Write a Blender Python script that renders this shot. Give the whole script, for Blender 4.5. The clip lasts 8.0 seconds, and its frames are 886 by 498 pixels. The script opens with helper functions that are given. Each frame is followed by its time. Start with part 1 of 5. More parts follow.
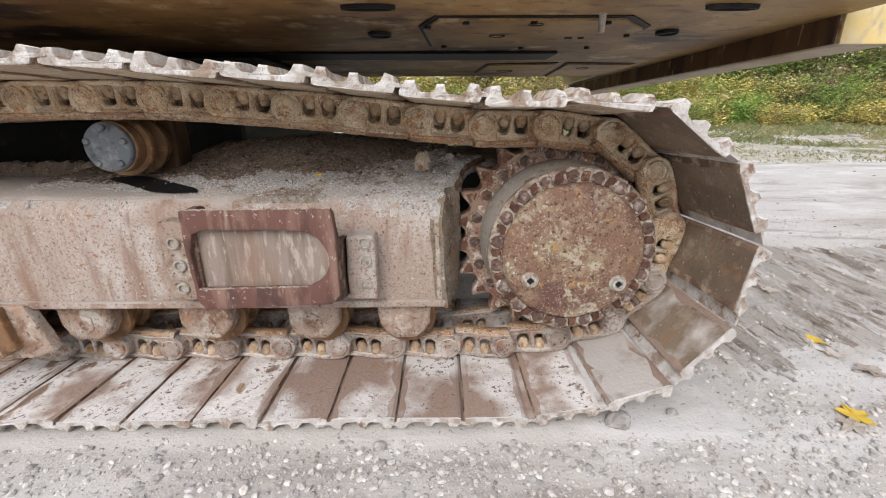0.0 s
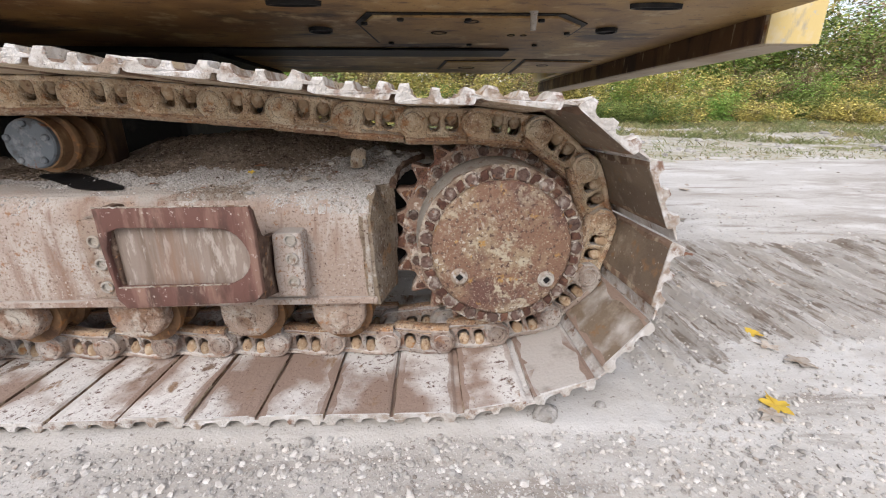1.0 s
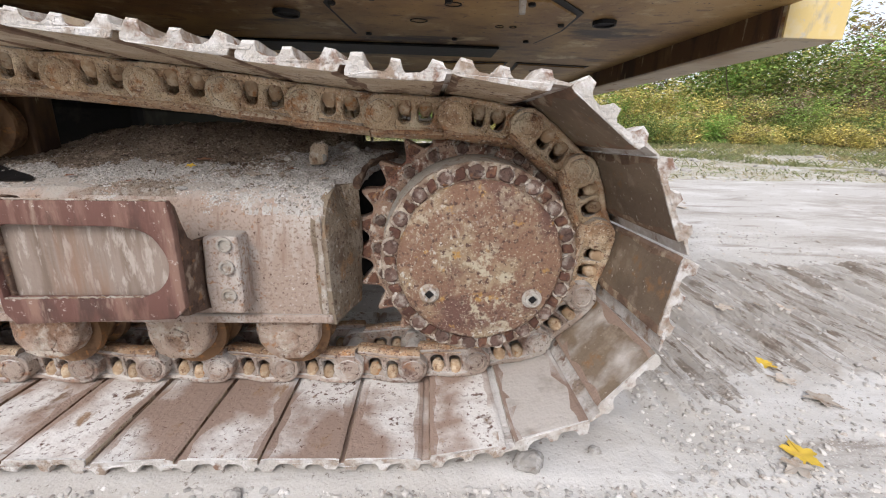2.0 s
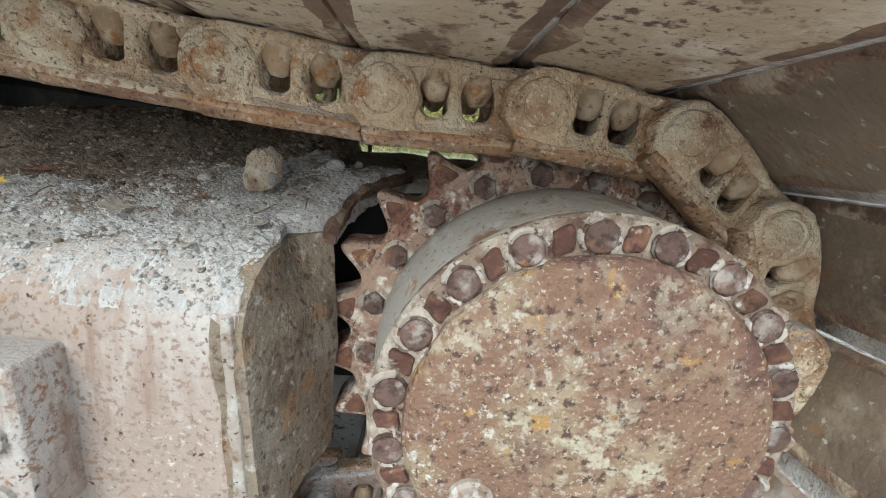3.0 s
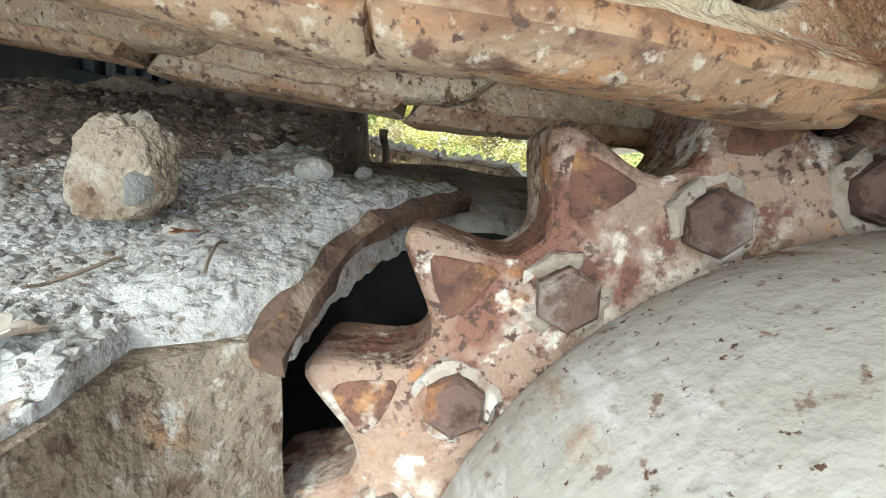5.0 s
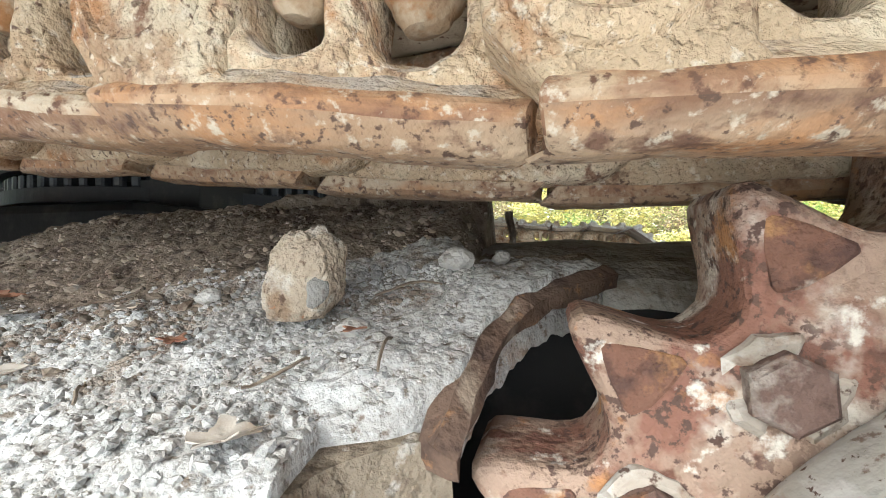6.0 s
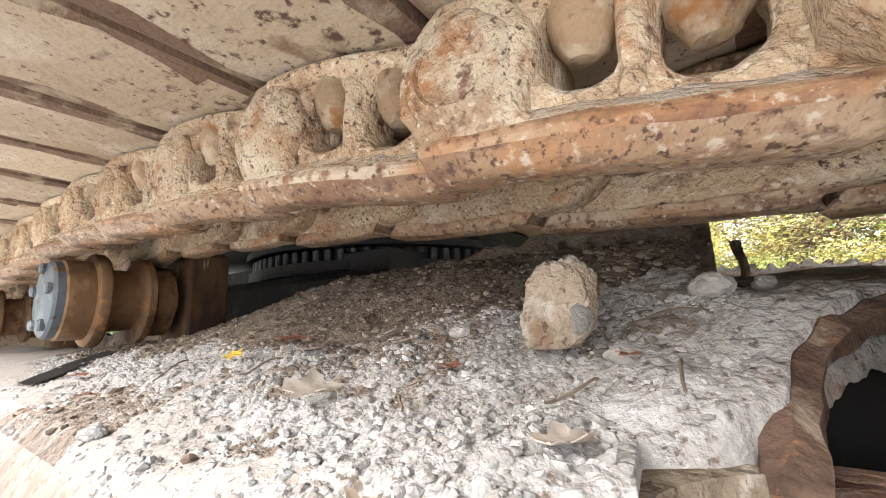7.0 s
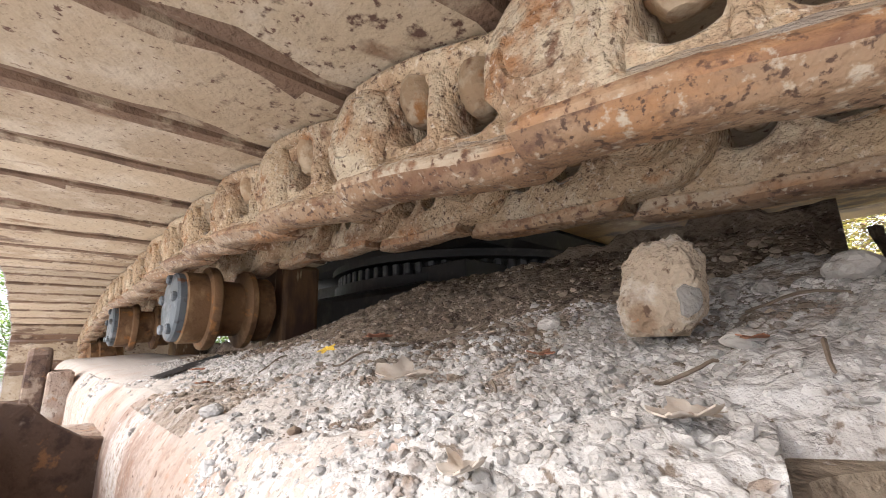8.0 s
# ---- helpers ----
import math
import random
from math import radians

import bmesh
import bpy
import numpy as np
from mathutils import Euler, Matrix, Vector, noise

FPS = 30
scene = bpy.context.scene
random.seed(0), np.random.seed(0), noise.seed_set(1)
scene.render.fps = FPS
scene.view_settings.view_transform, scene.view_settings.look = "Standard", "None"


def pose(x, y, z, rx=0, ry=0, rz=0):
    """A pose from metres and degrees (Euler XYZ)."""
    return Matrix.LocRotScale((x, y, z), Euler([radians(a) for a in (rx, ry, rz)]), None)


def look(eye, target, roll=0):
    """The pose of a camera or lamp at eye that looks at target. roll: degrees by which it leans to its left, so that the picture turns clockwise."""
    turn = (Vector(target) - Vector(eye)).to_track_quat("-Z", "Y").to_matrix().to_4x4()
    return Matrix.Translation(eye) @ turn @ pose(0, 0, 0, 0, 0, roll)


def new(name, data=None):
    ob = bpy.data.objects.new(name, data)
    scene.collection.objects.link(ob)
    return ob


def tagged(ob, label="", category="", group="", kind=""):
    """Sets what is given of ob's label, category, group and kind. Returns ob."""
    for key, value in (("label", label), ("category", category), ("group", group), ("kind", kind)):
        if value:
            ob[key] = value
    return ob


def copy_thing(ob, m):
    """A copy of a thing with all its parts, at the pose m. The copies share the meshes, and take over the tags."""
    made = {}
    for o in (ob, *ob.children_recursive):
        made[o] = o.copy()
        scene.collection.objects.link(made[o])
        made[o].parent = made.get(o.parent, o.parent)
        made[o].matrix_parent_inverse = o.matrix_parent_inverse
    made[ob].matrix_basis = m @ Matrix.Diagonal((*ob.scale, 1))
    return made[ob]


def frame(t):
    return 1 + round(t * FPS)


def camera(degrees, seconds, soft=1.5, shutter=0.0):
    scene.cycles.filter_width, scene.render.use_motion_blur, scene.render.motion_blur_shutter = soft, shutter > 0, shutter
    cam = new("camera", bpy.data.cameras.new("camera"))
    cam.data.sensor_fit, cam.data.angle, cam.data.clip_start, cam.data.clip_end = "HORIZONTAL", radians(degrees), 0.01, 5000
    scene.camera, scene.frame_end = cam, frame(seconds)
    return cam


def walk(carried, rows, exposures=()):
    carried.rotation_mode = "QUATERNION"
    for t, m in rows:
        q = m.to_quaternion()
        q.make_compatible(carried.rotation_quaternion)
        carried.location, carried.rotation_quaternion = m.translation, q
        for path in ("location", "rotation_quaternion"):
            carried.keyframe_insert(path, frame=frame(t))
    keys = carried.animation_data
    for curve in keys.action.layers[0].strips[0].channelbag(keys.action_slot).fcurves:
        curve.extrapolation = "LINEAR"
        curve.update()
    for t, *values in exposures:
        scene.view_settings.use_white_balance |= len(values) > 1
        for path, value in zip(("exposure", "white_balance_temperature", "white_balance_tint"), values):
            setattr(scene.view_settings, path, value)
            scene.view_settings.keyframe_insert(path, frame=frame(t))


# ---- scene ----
cam = camera(94.5, 8.0, soft=1.1, shutter=0.0)
PATH = [
    (0, (0.03, 0.191, 0.979), (0.042, 2.098, 0.378), -0.2),
    (0.5, (0.168, 0.194, 0.976), (0.212, 2.098, 0.364), -0.2),
    (1, (0.213, 0.182, 0.981), (0.276, 2.083, 0.364), 0.0),
    (1.2, (0.22, 0.182, 0.982), (0.286, 2.08, 0.357), 0.1),
    (2.3, (0.301, 0.514, 0.897), (0.373, 2.442, 0.37), 2.4),
    (2.5, (0.294, 0.637, 0.905), (0.339, 2.565, 0.374), 2.8),
    (3, (0.23, 0.965, 0.901), (0.318, 2.904, 0.418), 4.6),
    (3.5, (0.172, 1.2, 0.879), (0.376, 3.141, 0.441), 6.3),
    (4, (0.157, 1.331, 0.854), (0.34, 3.287, 0.476), 6.7),
    (4.2, (0.16, 1.347, 0.849), (0.339, 3.307, 0.492), 6.8),
    (5.3, (0.171, 1.36, 0.855), (0.081, 3.342, 0.608), 3.7),
    (5.5, (0.164, 1.362, 0.854), (-0.027, 3.345, 0.682), 2.1),
    (6, (0.145, 1.359, 0.86), (-0.38, 3.289, 0.884), 0.0),
    (6.5, (0.118, 1.334, 0.854), (-0.761, 3.119, 1.056), -1.7),
    (7, (0.08, 1.319, 0.837), (-1.061, 2.927, 1.173), -2.0),
    (7.5, (0.071, 1.315, 0.815), (-1.258, 2.753, 1.223), -1.6),
    (8, (0.068, 1.318, 0.814), (-1.332, 2.679, 1.248), -1.4),
]
EXPO = [(0, 0.0, 6300, 12), (1.2, 0.0, 6300, 13), (2.5, 0.12, 6200, 10), (3.0, 0.5, 5700, 0), (3.5, 0.84, 5550, -2), (4.2, 1.47, 5780, 1), (5.5, 1.86, 5450, -6), (6.0, 1.85, 5750, 1), (6.5, 1.78, 6050, 6), (7.2, 1.56, 6230, 11), (8, 1.26, 6300, 13)]
walk(cam, [(t, look(eye, target, roll)) for t, eye, target, roll in PATH], EXPO)

# ---- light: a bright overcast sky ----
SUN_EL, SUN_AZ = radians(38), radians(200)
world = bpy.data.worlds.new("overcast")
scene.world = world
world.use_nodes = True
wn = world.node_tree.nodes
wn.clear()
sky = wn.new("ShaderNodeTexSky")
sky.sky_type, sky.sun_disc = "NISHITA", False
sky.sun_elevation, sky.sun_rotation = SUN_EL, SUN_AZ
sky.air_density, sky.dust_density, sky.ozone_density = 1.0, 5.0, 0.6
grey = wn.new("ShaderNodeMixRGB")
grey.inputs[0].default_value = 0.55
grey.inputs[2].default_value = (9.0, 9.0, 9.2, 1)
wb = wn.new("ShaderNodeBackground")
wb.inputs[1].default_value = 0.165
wo = wn.new("ShaderNodeOutputWorld")
world.node_tree.links.new(sky.outputs[0], grey.inputs[1])
world.node_tree.links.new(grey.outputs[0], wb.inputs[0])
world.node_tree.links.new(wb.outputs[0], wo.inputs[0])
lamp = bpy.data.lights.new("sun", "SUN")
lamp.energy, lamp.angle, lamp.color = 1.4, radians(25), (1.0, 0.98, 0.95)
sun = new("sun", lamp)
sun.matrix_world = look((0, 0, 0), (-math.sin(SUN_AZ) * math.cos(SUN_EL), -math.cos(SUN_AZ) * math.cos(SUN_EL), -math.sin(SUN_EL)))


# ---- materials ----
def surface(name, base, layers=(), rough=0.85, metal=0.0, bumps=((60, 0.3, 0.004),), dust=None, vary=0.0, dust_at=99, alt=None):
    """Base colour, then layers (colour, scale, low, high, squash) laid on by noise; bumps (scale, strength, distance)."""
    m = bpy.data.materials.new(name)
    m.use_nodes = True
    n, l = m.node_tree.nodes, m.node_tree.links
    b = n["Principled BSDF"]
    b.inputs["Roughness"].default_value, b.inputs["Metallic"].default_value = rough, metal
    b.inputs["Specular IOR Level"].default_value = 0.25
    geo = n.new("ShaderNodeNewGeometry")
    rgb = n.new("ShaderNodeRGB")
    rgb.outputs[0].default_value = (*base, 1)
    out = rgb.outputs[0]
    def dusted(out):
        for one in dust if isinstance(dust[0][0], tuple) else (dust,):
            out = dusted_once(out, *one)
        return out

    def dusted_once(out, col, lo, hi, scale):
        sep = n.new("ShaderNodeSeparateXYZ")
        l.new(geo.outputs["Normal"], sep.inputs[0])
        tex = n.new("ShaderNodeTexNoise")
        tex.inputs["Scale"].default_value, tex.inputs["Detail"].default_value = scale, 5
        l.new(geo.outputs["Position"], tex.inputs["Vector"])
        ad = n.new("ShaderNodeMath")
        ad.operation = "MULTIPLY_ADD"
        ad.inputs[1].default_value = 1.6
        l.new(tex.outputs["Fac"], ad.inputs[0])
        l.new(sep.outputs[2], ad.inputs[2])
        mr = n.new("ShaderNodeMapRange")
        mr.inputs[1].default_value, mr.inputs[2].default_value = lo, hi
        l.new(ad.outputs[0], mr.inputs[0])
        mix = n.new("ShaderNodeMixRGB")
        mix.inputs[2].default_value = (*col, 1)
        l.new(mr.outputs[0], mix.inputs[0])
        l.new(out, mix.inputs[1])
        return mix.outputs[0]

    if alt:                                   # piece by piece, another tint
        info = n.new("ShaderNodeObjectInfo")
        sc = n.new("ShaderNodeMath")
        sc.operation = "MULTIPLY"
        sc.inputs[1].default_value = alt[1]
        l.new(info.outputs["Random"], sc.inputs[0])
        mix = n.new("ShaderNodeMixRGB")
        mix.inputs[2].default_value = (*alt[0], 1)
        l.new(sc.outputs[0], mix.inputs[0])
        l.new(out, mix.inputs[1])
        out = mix.outputs[0]
    for i, (col, scale, lo, hi, squash, *zone) in enumerate(layers):
        if dust and i == dust_at:
            out = dusted(out)
        mp = n.new("ShaderNodeVectorMath")
        mp.operation = "MULTIPLY"
        mp.inputs[1].default_value = squash
        off = n.new("ShaderNodeVectorMath")
        off.inputs[1].default_value = (3.1 * i, 7.7 * i, 1.3 * i)
        l.new(geo.outputs["Position"], mp.inputs[0])
        l.new(mp.outputs[0], off.inputs[0])
        tex = n.new("ShaderNodeTexNoise")
        tex.inputs["Scale"].default_value, tex.inputs["Detail"].default_value = scale, 6
        tex.inputs["Roughness"].default_value = 0.62
        l.new(off.outputs[0], tex.inputs["Vector"])
        mr = n.new("ShaderNodeMapRange")
        mr.inputs[1].default_value, mr.inputs[2].default_value = lo, hi
        l.new(tex.outputs["Fac"], mr.inputs[0])
        cover = mr.outputs[0]
        if zone:                              # only within broad patches
            zt = n.new("ShaderNodeTexNoise")
            zt.inputs["Scale"].default_value, zt.inputs["Detail"].default_value = zone[0], 3
            l.new(geo.outputs["Position"], zt.inputs["Vector"])
            zm = n.new("ShaderNodeMapRange")
            zm.inputs[1].default_value, zm.inputs[2].default_value = zone[1], zone[2]
            l.new(zt.outputs["Fac"], zm.inputs[0])
            mu = n.new("ShaderNodeMath")
            mu.operation = "MULTIPLY"
            l.new(cover, mu.inputs[0])
            l.new(zm.outputs[0], mu.inputs[1])
            cover = mu.outputs[0]
        mix = n.new("ShaderNodeMixRGB")
        mix.inputs[2].default_value = (*col, 1)
        l.new(cover, mix.inputs[0])
        l.new(out, mix.inputs[1])
        out = mix.outputs[0]
    if dust and dust_at >= len(layers):
        out = dusted(out)
    if vary:
        info = n.new("ShaderNodeObjectInfo")
        isl = n.new("ShaderNodeMath")
        l.new(info.outputs["Random"], isl.inputs[0])
        l.new(geo.outputs["Random Per Island"], isl.inputs[1])
        fr_ = n.new("ShaderNodeMath")
        fr_.operation = "FRACT"
        l.new(isl.outputs[0], fr_.inputs[0])
        mr = n.new("ShaderNodeMapRange")
        mr.inputs[3].default_value, mr.inputs[4].default_value = 1 - vary, 1 + vary
        l.new(fr_.outputs[0], mr.inputs[0])
        hsv = n.new("ShaderNodeHueSaturation")
        l.new(mr.outputs[0], hsv.inputs["Value"])
        l.new(out, hsv.inputs["Color"])
        out = hsv.outputs[0]
    l.new(out, b.inputs["Base Color"])
    prev = None
    for scale, strength, dist in bumps:
        tex = n.new("ShaderNodeTexNoise")
        tex.inputs["Scale"].default_value, tex.inputs["Detail"].default_value = scale, 5
        l.new(geo.outputs["Position"], tex.inputs["Vector"])
        bp = n.new("ShaderNodeBump")
        bp.inputs["Strength"].default_value, bp.inputs["Distance"].default_value = strength, dist
        l.new(tex.outputs["Fac"], bp.inputs["Height"])
        if prev:
            l.new(prev.outputs[0], bp.inputs["Normal"])
        prev = bp
    if prev:
        l.new(prev.outputs[0], b.inputs["Normal"])
    return m


I3 = (1, 1, 1)
TAN, PALE, WHITE = (0.40, 0.30, 0.19), (0.46, 0.42, 0.37), (0.66, 0.63, 0.60)
RUST, DRUST, ORANGE = (0.17, 0.085, 0.05), (0.085, 0.045, 0.032), (0.36, 0.16, 0.07)
CAST = ((22, 0.35, 0.007), (90, 0.9, 0.009), (230, 0.9, 0.004), (420, 0.6, 0.002))
M_LINK = surface("muddy_cast_steel", (0.580, 0.447, 0.302), [((0.363, 0.224, 0.139), 8, 0.50, 0.62, I3), ((0.701, 0.605, 0.454), 13, 0.48, 0.62, I3), ((0.459, 0.248, 0.127), 22, 0.56, 0.67, I3), ((0.254, 0.151, 0.103), 50, 0.57, 0.65, I3, 6, 0.44, 0.56), ((0.157, 0.100, 0.073), 170, 0.57, 0.63, I3, 9, 0.44, 0.56), ((0.750, 0.664, 0.544), 150, 0.57, 0.66, I3)], bumps=CAST, dust=((0.54, 0.51, 0.48), 1.45, 1.85, 20), vary=0.14)
M_RAIL = surface("worn_rail_steel", (0.47, 0.35, 0.235), [((0.55, 0.455, 0.335), 12, 0.42, 0.62, (0.6, 1, 1)), ((0.44, 0.245, 0.13), 13, 0.46, 0.62, (0.5, 1, 1.3)), ((0.56, 0.485, 0.375), 7, 0.51, 0.62, (0.5, 1, 1)), ((0.21, 0.11, 0.07), 22, 0.53, 0.64, (0.5, 1, 1.4)), ((0.29, 0.165, 0.10), 85, 0.49, 0.63, I3), ((0.15, 0.085, 0.058), 170, 0.55, 0.64, I3), ((0.59, 0.52, 0.42), 150, 0.59, 0.68, I3)], rough=0.6, bumps=((22, 0.35, 0.007), (75, 0.6, 0.005), (220, 0.5, 0.003)))
M_TREAD = surface("rail_tread_with_shade", (0.36, 0.235, 0.145), [((0.50, 0.40, 0.29), 9, 0.44, 0.68, (0.4, 1, 1)), ((0.23, 0.13, 0.08), 15, 0.48, 0.66, (0.35, 1, 1)), ((0.44, 0.24, 0.12), 22, 0.52, 0.66, (0.5, 1, 1)), ((0.17, 0.10, 0.07), 70, 0.53, 0.64, (0.7, 1, 1)), ((0.56, 0.49, 0.39), 110, 0.57, 0.65, I3), ((0.12, 0.075, 0.055), 170, 0.56, 0.62, I3)], rough=0.5, bumps=((30, 0.5, 0.006), (120, 0.6, 0.004), (260, 0.5, 0.002)))
M_SHOE = surface("dusty_worn_shoe_steel", (0.583, 0.490, 0.358), [((0.407, 0.314, 0.215), 3.5, 0.51, 0.66, (1, 0.5, 1)), ((0.627, 0.556, 0.446), 11, 0.50, 0.64, I3), ((0.220, 0.154, 0.110), 5, 0.61, 0.65, (1, 0.6, 1)), ((0.138, 0.083, 0.066), 60, 0.56, 0.64, I3, 3.2, 0.46, 0.55), ((0.308, 0.209, 0.138), 14, 0.60, 0.68, (1, 0.6, 1)), ((0.165, 0.099, 0.077), 110, 0.61, 0.66, I3)], bumps=((20, 0.4, 0.010), (85, 0.5, 0.006), (300, 0.4, 0.002)), dust=(((0.33, 0.245, 0.20), 1.15, 1.35, 2.0), ((0.71, 0.695, 0.675), 1.70, 1.86, 3.2)), dust_at=2, vary=0.12, alt=((0.34, 0.27, 0.20), 0.45))
M_CHALK = surface("chalk_white_worn_steel", (0.54, 0.515, 0.485), [((0.33, 0.26, 0.205), 11, 0.48, 0.60, I3), ((0.24, 0.15, 0.11), 20, 0.56, 0.66, I3), ((0.64, 0.625, 0.61), 30, 0.52, 0.62, I3)], bumps=CAST, dust=((0.74, 0.73, 0.72), 1.3, 1.7, 14))
# brown dirt; its streaks along y paint lit ridges and shaded grooves
M_RUT = surface("brown_dirt_with_ridge_shade", (0.464, 0.439, 0.408), [((0.292, 0.254, 0.219), 17, 0.50, 0.56, (1, 0.09, 1)), ((0.568, 0.550, 0.529), 26, 0.53, 0.60, (1, 0.10, 1)), ((0.224, 0.185, 0.155), 34, 0.57, 0.63, (1, 0.16, 1)), ((0.490, 0.469, 0.443), 3, 0.50, 0.66, I3)], rough=0.95, bumps=((40, 0.7, 0.018), (160, 0.7, 0.006)))
M_FRAME = surface("faded_dusty_frame_paint", (0.345, 0.274, 0.230), [((0.407, 0.345, 0.305), 2.5, 0.46, 0.60, (1.5, 1, 0.4)), ((0.238, 0.155, 0.117), 2.6, 0.555, 0.63, (1.9, 1, 0.16)), ((0.327, 0.217, 0.155), 5, 0.56, 0.68, (1.6, 1, 0.3)), ((0.468, 0.433, 0.402), 7, 0.54, 0.66, (1.3, 1, 0.5)), ((0.265, 0.185, 0.145), 16, 0.58, 0.70, (1.8, 1, 0.25)), ((0.265, 0.199, 0.159), 120, 0.53, 0.61, I3), ((0.512, 0.477, 0.446), 110, 0.57, 0.65, I3, 5, 0.46, 0.60), ((0.300, 0.177, 0.110), 60, 0.60, 0.66, I3, 4, 0.48, 0.58), (DRUST, 80, 0.63, 0.68, I3)], bumps=((25, 0.5, 0.01), (160, 0.8, 0.004)), dust=((0.39, 0.36, 0.33), 1.3, 1.75, 12))
M_MAROON = surface("maroon_rusted_plate", (0.135, 0.068, 0.056), [((0.23, 0.14, 0.11), 8, 0.50, 0.64, (2, 1, 0.3)), ((0.085, 0.048, 0.04), 20, 0.50, 0.64, (1, 1, 0.3)), ((0.30, 0.225, 0.18), 14, 0.60, 0.70, (1.5, 1, 0.4)), ((0.40, 0.34, 0.30), 70, 0.61, 0.68, I3)], rough=0.7, bumps=((60, 0.6, 0.005), (200, 0.5, 0.002)))
M_INSET = surface("streaked_grey_rust", (0.275, 0.226, 0.193), [((0.182, 0.138, 0.110), 12, 0.48, 0.60, (1, 1, 0.1)), ((0.396, 0.347, 0.308), 60, 0.52, 0.62, (1, 1, 0.25)), ((0.242, 0.154, 0.110), 7, 0.58, 0.68, (1, 1, 0.1))], bumps=((110, 0.8, 0.004),))
M_COVER = surface("lichened_rusty_cover", (0.209, 0.126, 0.086), [((0.307, 0.237, 0.158), 9, 0.49, 0.61, I3), ((0.135, 0.074, 0.060), 6, 0.51, 0.61, I3), ((0.419, 0.372, 0.279), 42, 0.51, 0.60, I3, 4, 0.45, 0.57), ((0.372, 0.219, 0.074), 24, 0.61, 0.68, I3), ((0.521, 0.493, 0.432), 80, 0.56, 0.63, I3, 4.5, 0.46, 0.58), ((0.093, 0.056, 0.045), 75, 0.55, 0.63, I3), ((0.419, 0.353, 0.265), 170, 0.58, 0.64, I3)], bumps=((40, 0.9, 0.010), (150, 0.9, 0.005)))
M_HUB = surface("dusty_hub_steel", (0.362, 0.338, 0.301), [((0.423, 0.409, 0.376), 7, 0.47, 0.62, I3), ((0.207, 0.127, 0.080), 8, 0.56, 0.63, I3), ((0.310, 0.254, 0.197), 4, 0.52, 0.66, I3), ((0.188, 0.141, 0.113), 95, 0.60, 0.66, I3), ((0.282, 0.174, 0.094), 14, 0.61, 0.67, (1, 0.5, 1)), ((0.489, 0.475, 0.451), 40, 0.58, 0.66, (1, 0.4, 1)), (DRUST, 170, 0.63, 0.67, I3)], rough=0.75, bumps=((20, 0.5, 0.008), (120, 0.6, 0.003)))
M_FLANGE = surface("rusty_flange", (0.22, 0.165, 0.125), [((0.42, 0.375, 0.31), 15, 0.50, 0.60, I3), ((0.105, 0.058, 0.042), 18, 0.54, 0.63, I3), ((0.29, 0.19, 0.095), 30, 0.60, 0.68, I3), ((0.56, 0.535, 0.50), 40, 0.61, 0.67, I3), ((0.07, 0.042, 0.034), 110, 0.59, 0.65, I3)], bumps=((50, 0.7, 0.008), (180, 0.6, 0.004)))
M_BOLT = surface("rusted_bolt_steel", (0.13, 0.083, 0.068), [((0.30, 0.262, 0.232), 30, 0.50, 0.62, I3), ((0.22, 0.11, 0.055), 25, 0.60, 0.68, I3), ((0.07, 0.042, 0.034), 60, 0.54, 0.64, I3)], rough=0.7, bumps=((50, 0.8, 0.008), (180, 0.8, 0.004)), vary=0.2)
M_SPROCKET = surface("pitted_sprocket_steel", (0.348, 0.246, 0.186), [((0.600, 0.534, 0.462), 15, 0.52, 0.60, I3), ((0.240, 0.120, 0.086), 11, 0.51, 0.59, I3), ((0.174, 0.086, 0.062), 30, 0.55, 0.62, I3), ((0.102, 0.062, 0.050), 150, 0.53, 0.585, I3, 9, 0.36, 0.50), ((0.672, 0.624, 0.552), 40, 0.59, 0.65, I3), ((0.408, 0.204, 0.090), 26, 0.60, 0.67, I3)], rough=0.7, bumps=((30, 0.5, 0.008), (130, 0.8, 0.005), (300, 0.5, 0.002)))
M_POCKET = surface("bare_rust", (0.178, 0.090, 0.061), [((0.356, 0.190, 0.086), 30, 0.56, 0.64, I3), ((0.092, 0.049, 0.039), 26, 0.50, 0.60, I3), ((0.506, 0.443, 0.374), 24, 0.57, 0.66, I3), ((0.103, 0.057, 0.046), 120, 0.57, 0.63, I3)], rough=0.65, bumps=((40, 0.8, 0.010), (150, 0.8, 0.005)))
M_LIP = surface("torch_cut_brown_edge", (0.13, 0.085, 0.062), [((0.075, 0.048, 0.038), 35, 0.50, 0.62, I3), ((0.30, 0.235, 0.18), 22, 0.57, 0.66, I3), ((0.27, 0.145, 0.07), 40, 0.60, 0.67, I3)], rough=0.85, bumps=((40, 0.8, 0.010), (220, 0.6, 0.003)))
M_ROLLER = surface("brown_roller_steel", (0.20, 0.115, 0.06), [((0.36, 0.235, 0.13), 9, 0.50, 0.64, (1, 2, 1)), ((0.10, 0.055, 0.032), 16, 0.50, 0.64, I3), ((0.33, 0.16, 0.06), 30, 0.58, 0.66, I3)], rough=0.6, bumps=((60, 0.4, 0.004), (180, 0.4, 0.002)))
M_CAP = surface("slate_cap_paint", (0.13, 0.15, 0.17), [((0.25, 0.265, 0.28), 18, 0.5, 0.64, I3), ((0.07, 0.075, 0.08), 25, 0.55, 0.66, I3), (RUST, 30, 0.62, 0.68, I3)], rough=0.55, bumps=((60, 0.4, 0.003),))
M_BLACK = surface("black_grease_and_shade", (0.009, 0.009, 0.010), [((0.035, 0.032, 0.028), 12, 0.55, 0.7, I3)], rough=0.55, bumps=((40, 0.3, 0.004),))
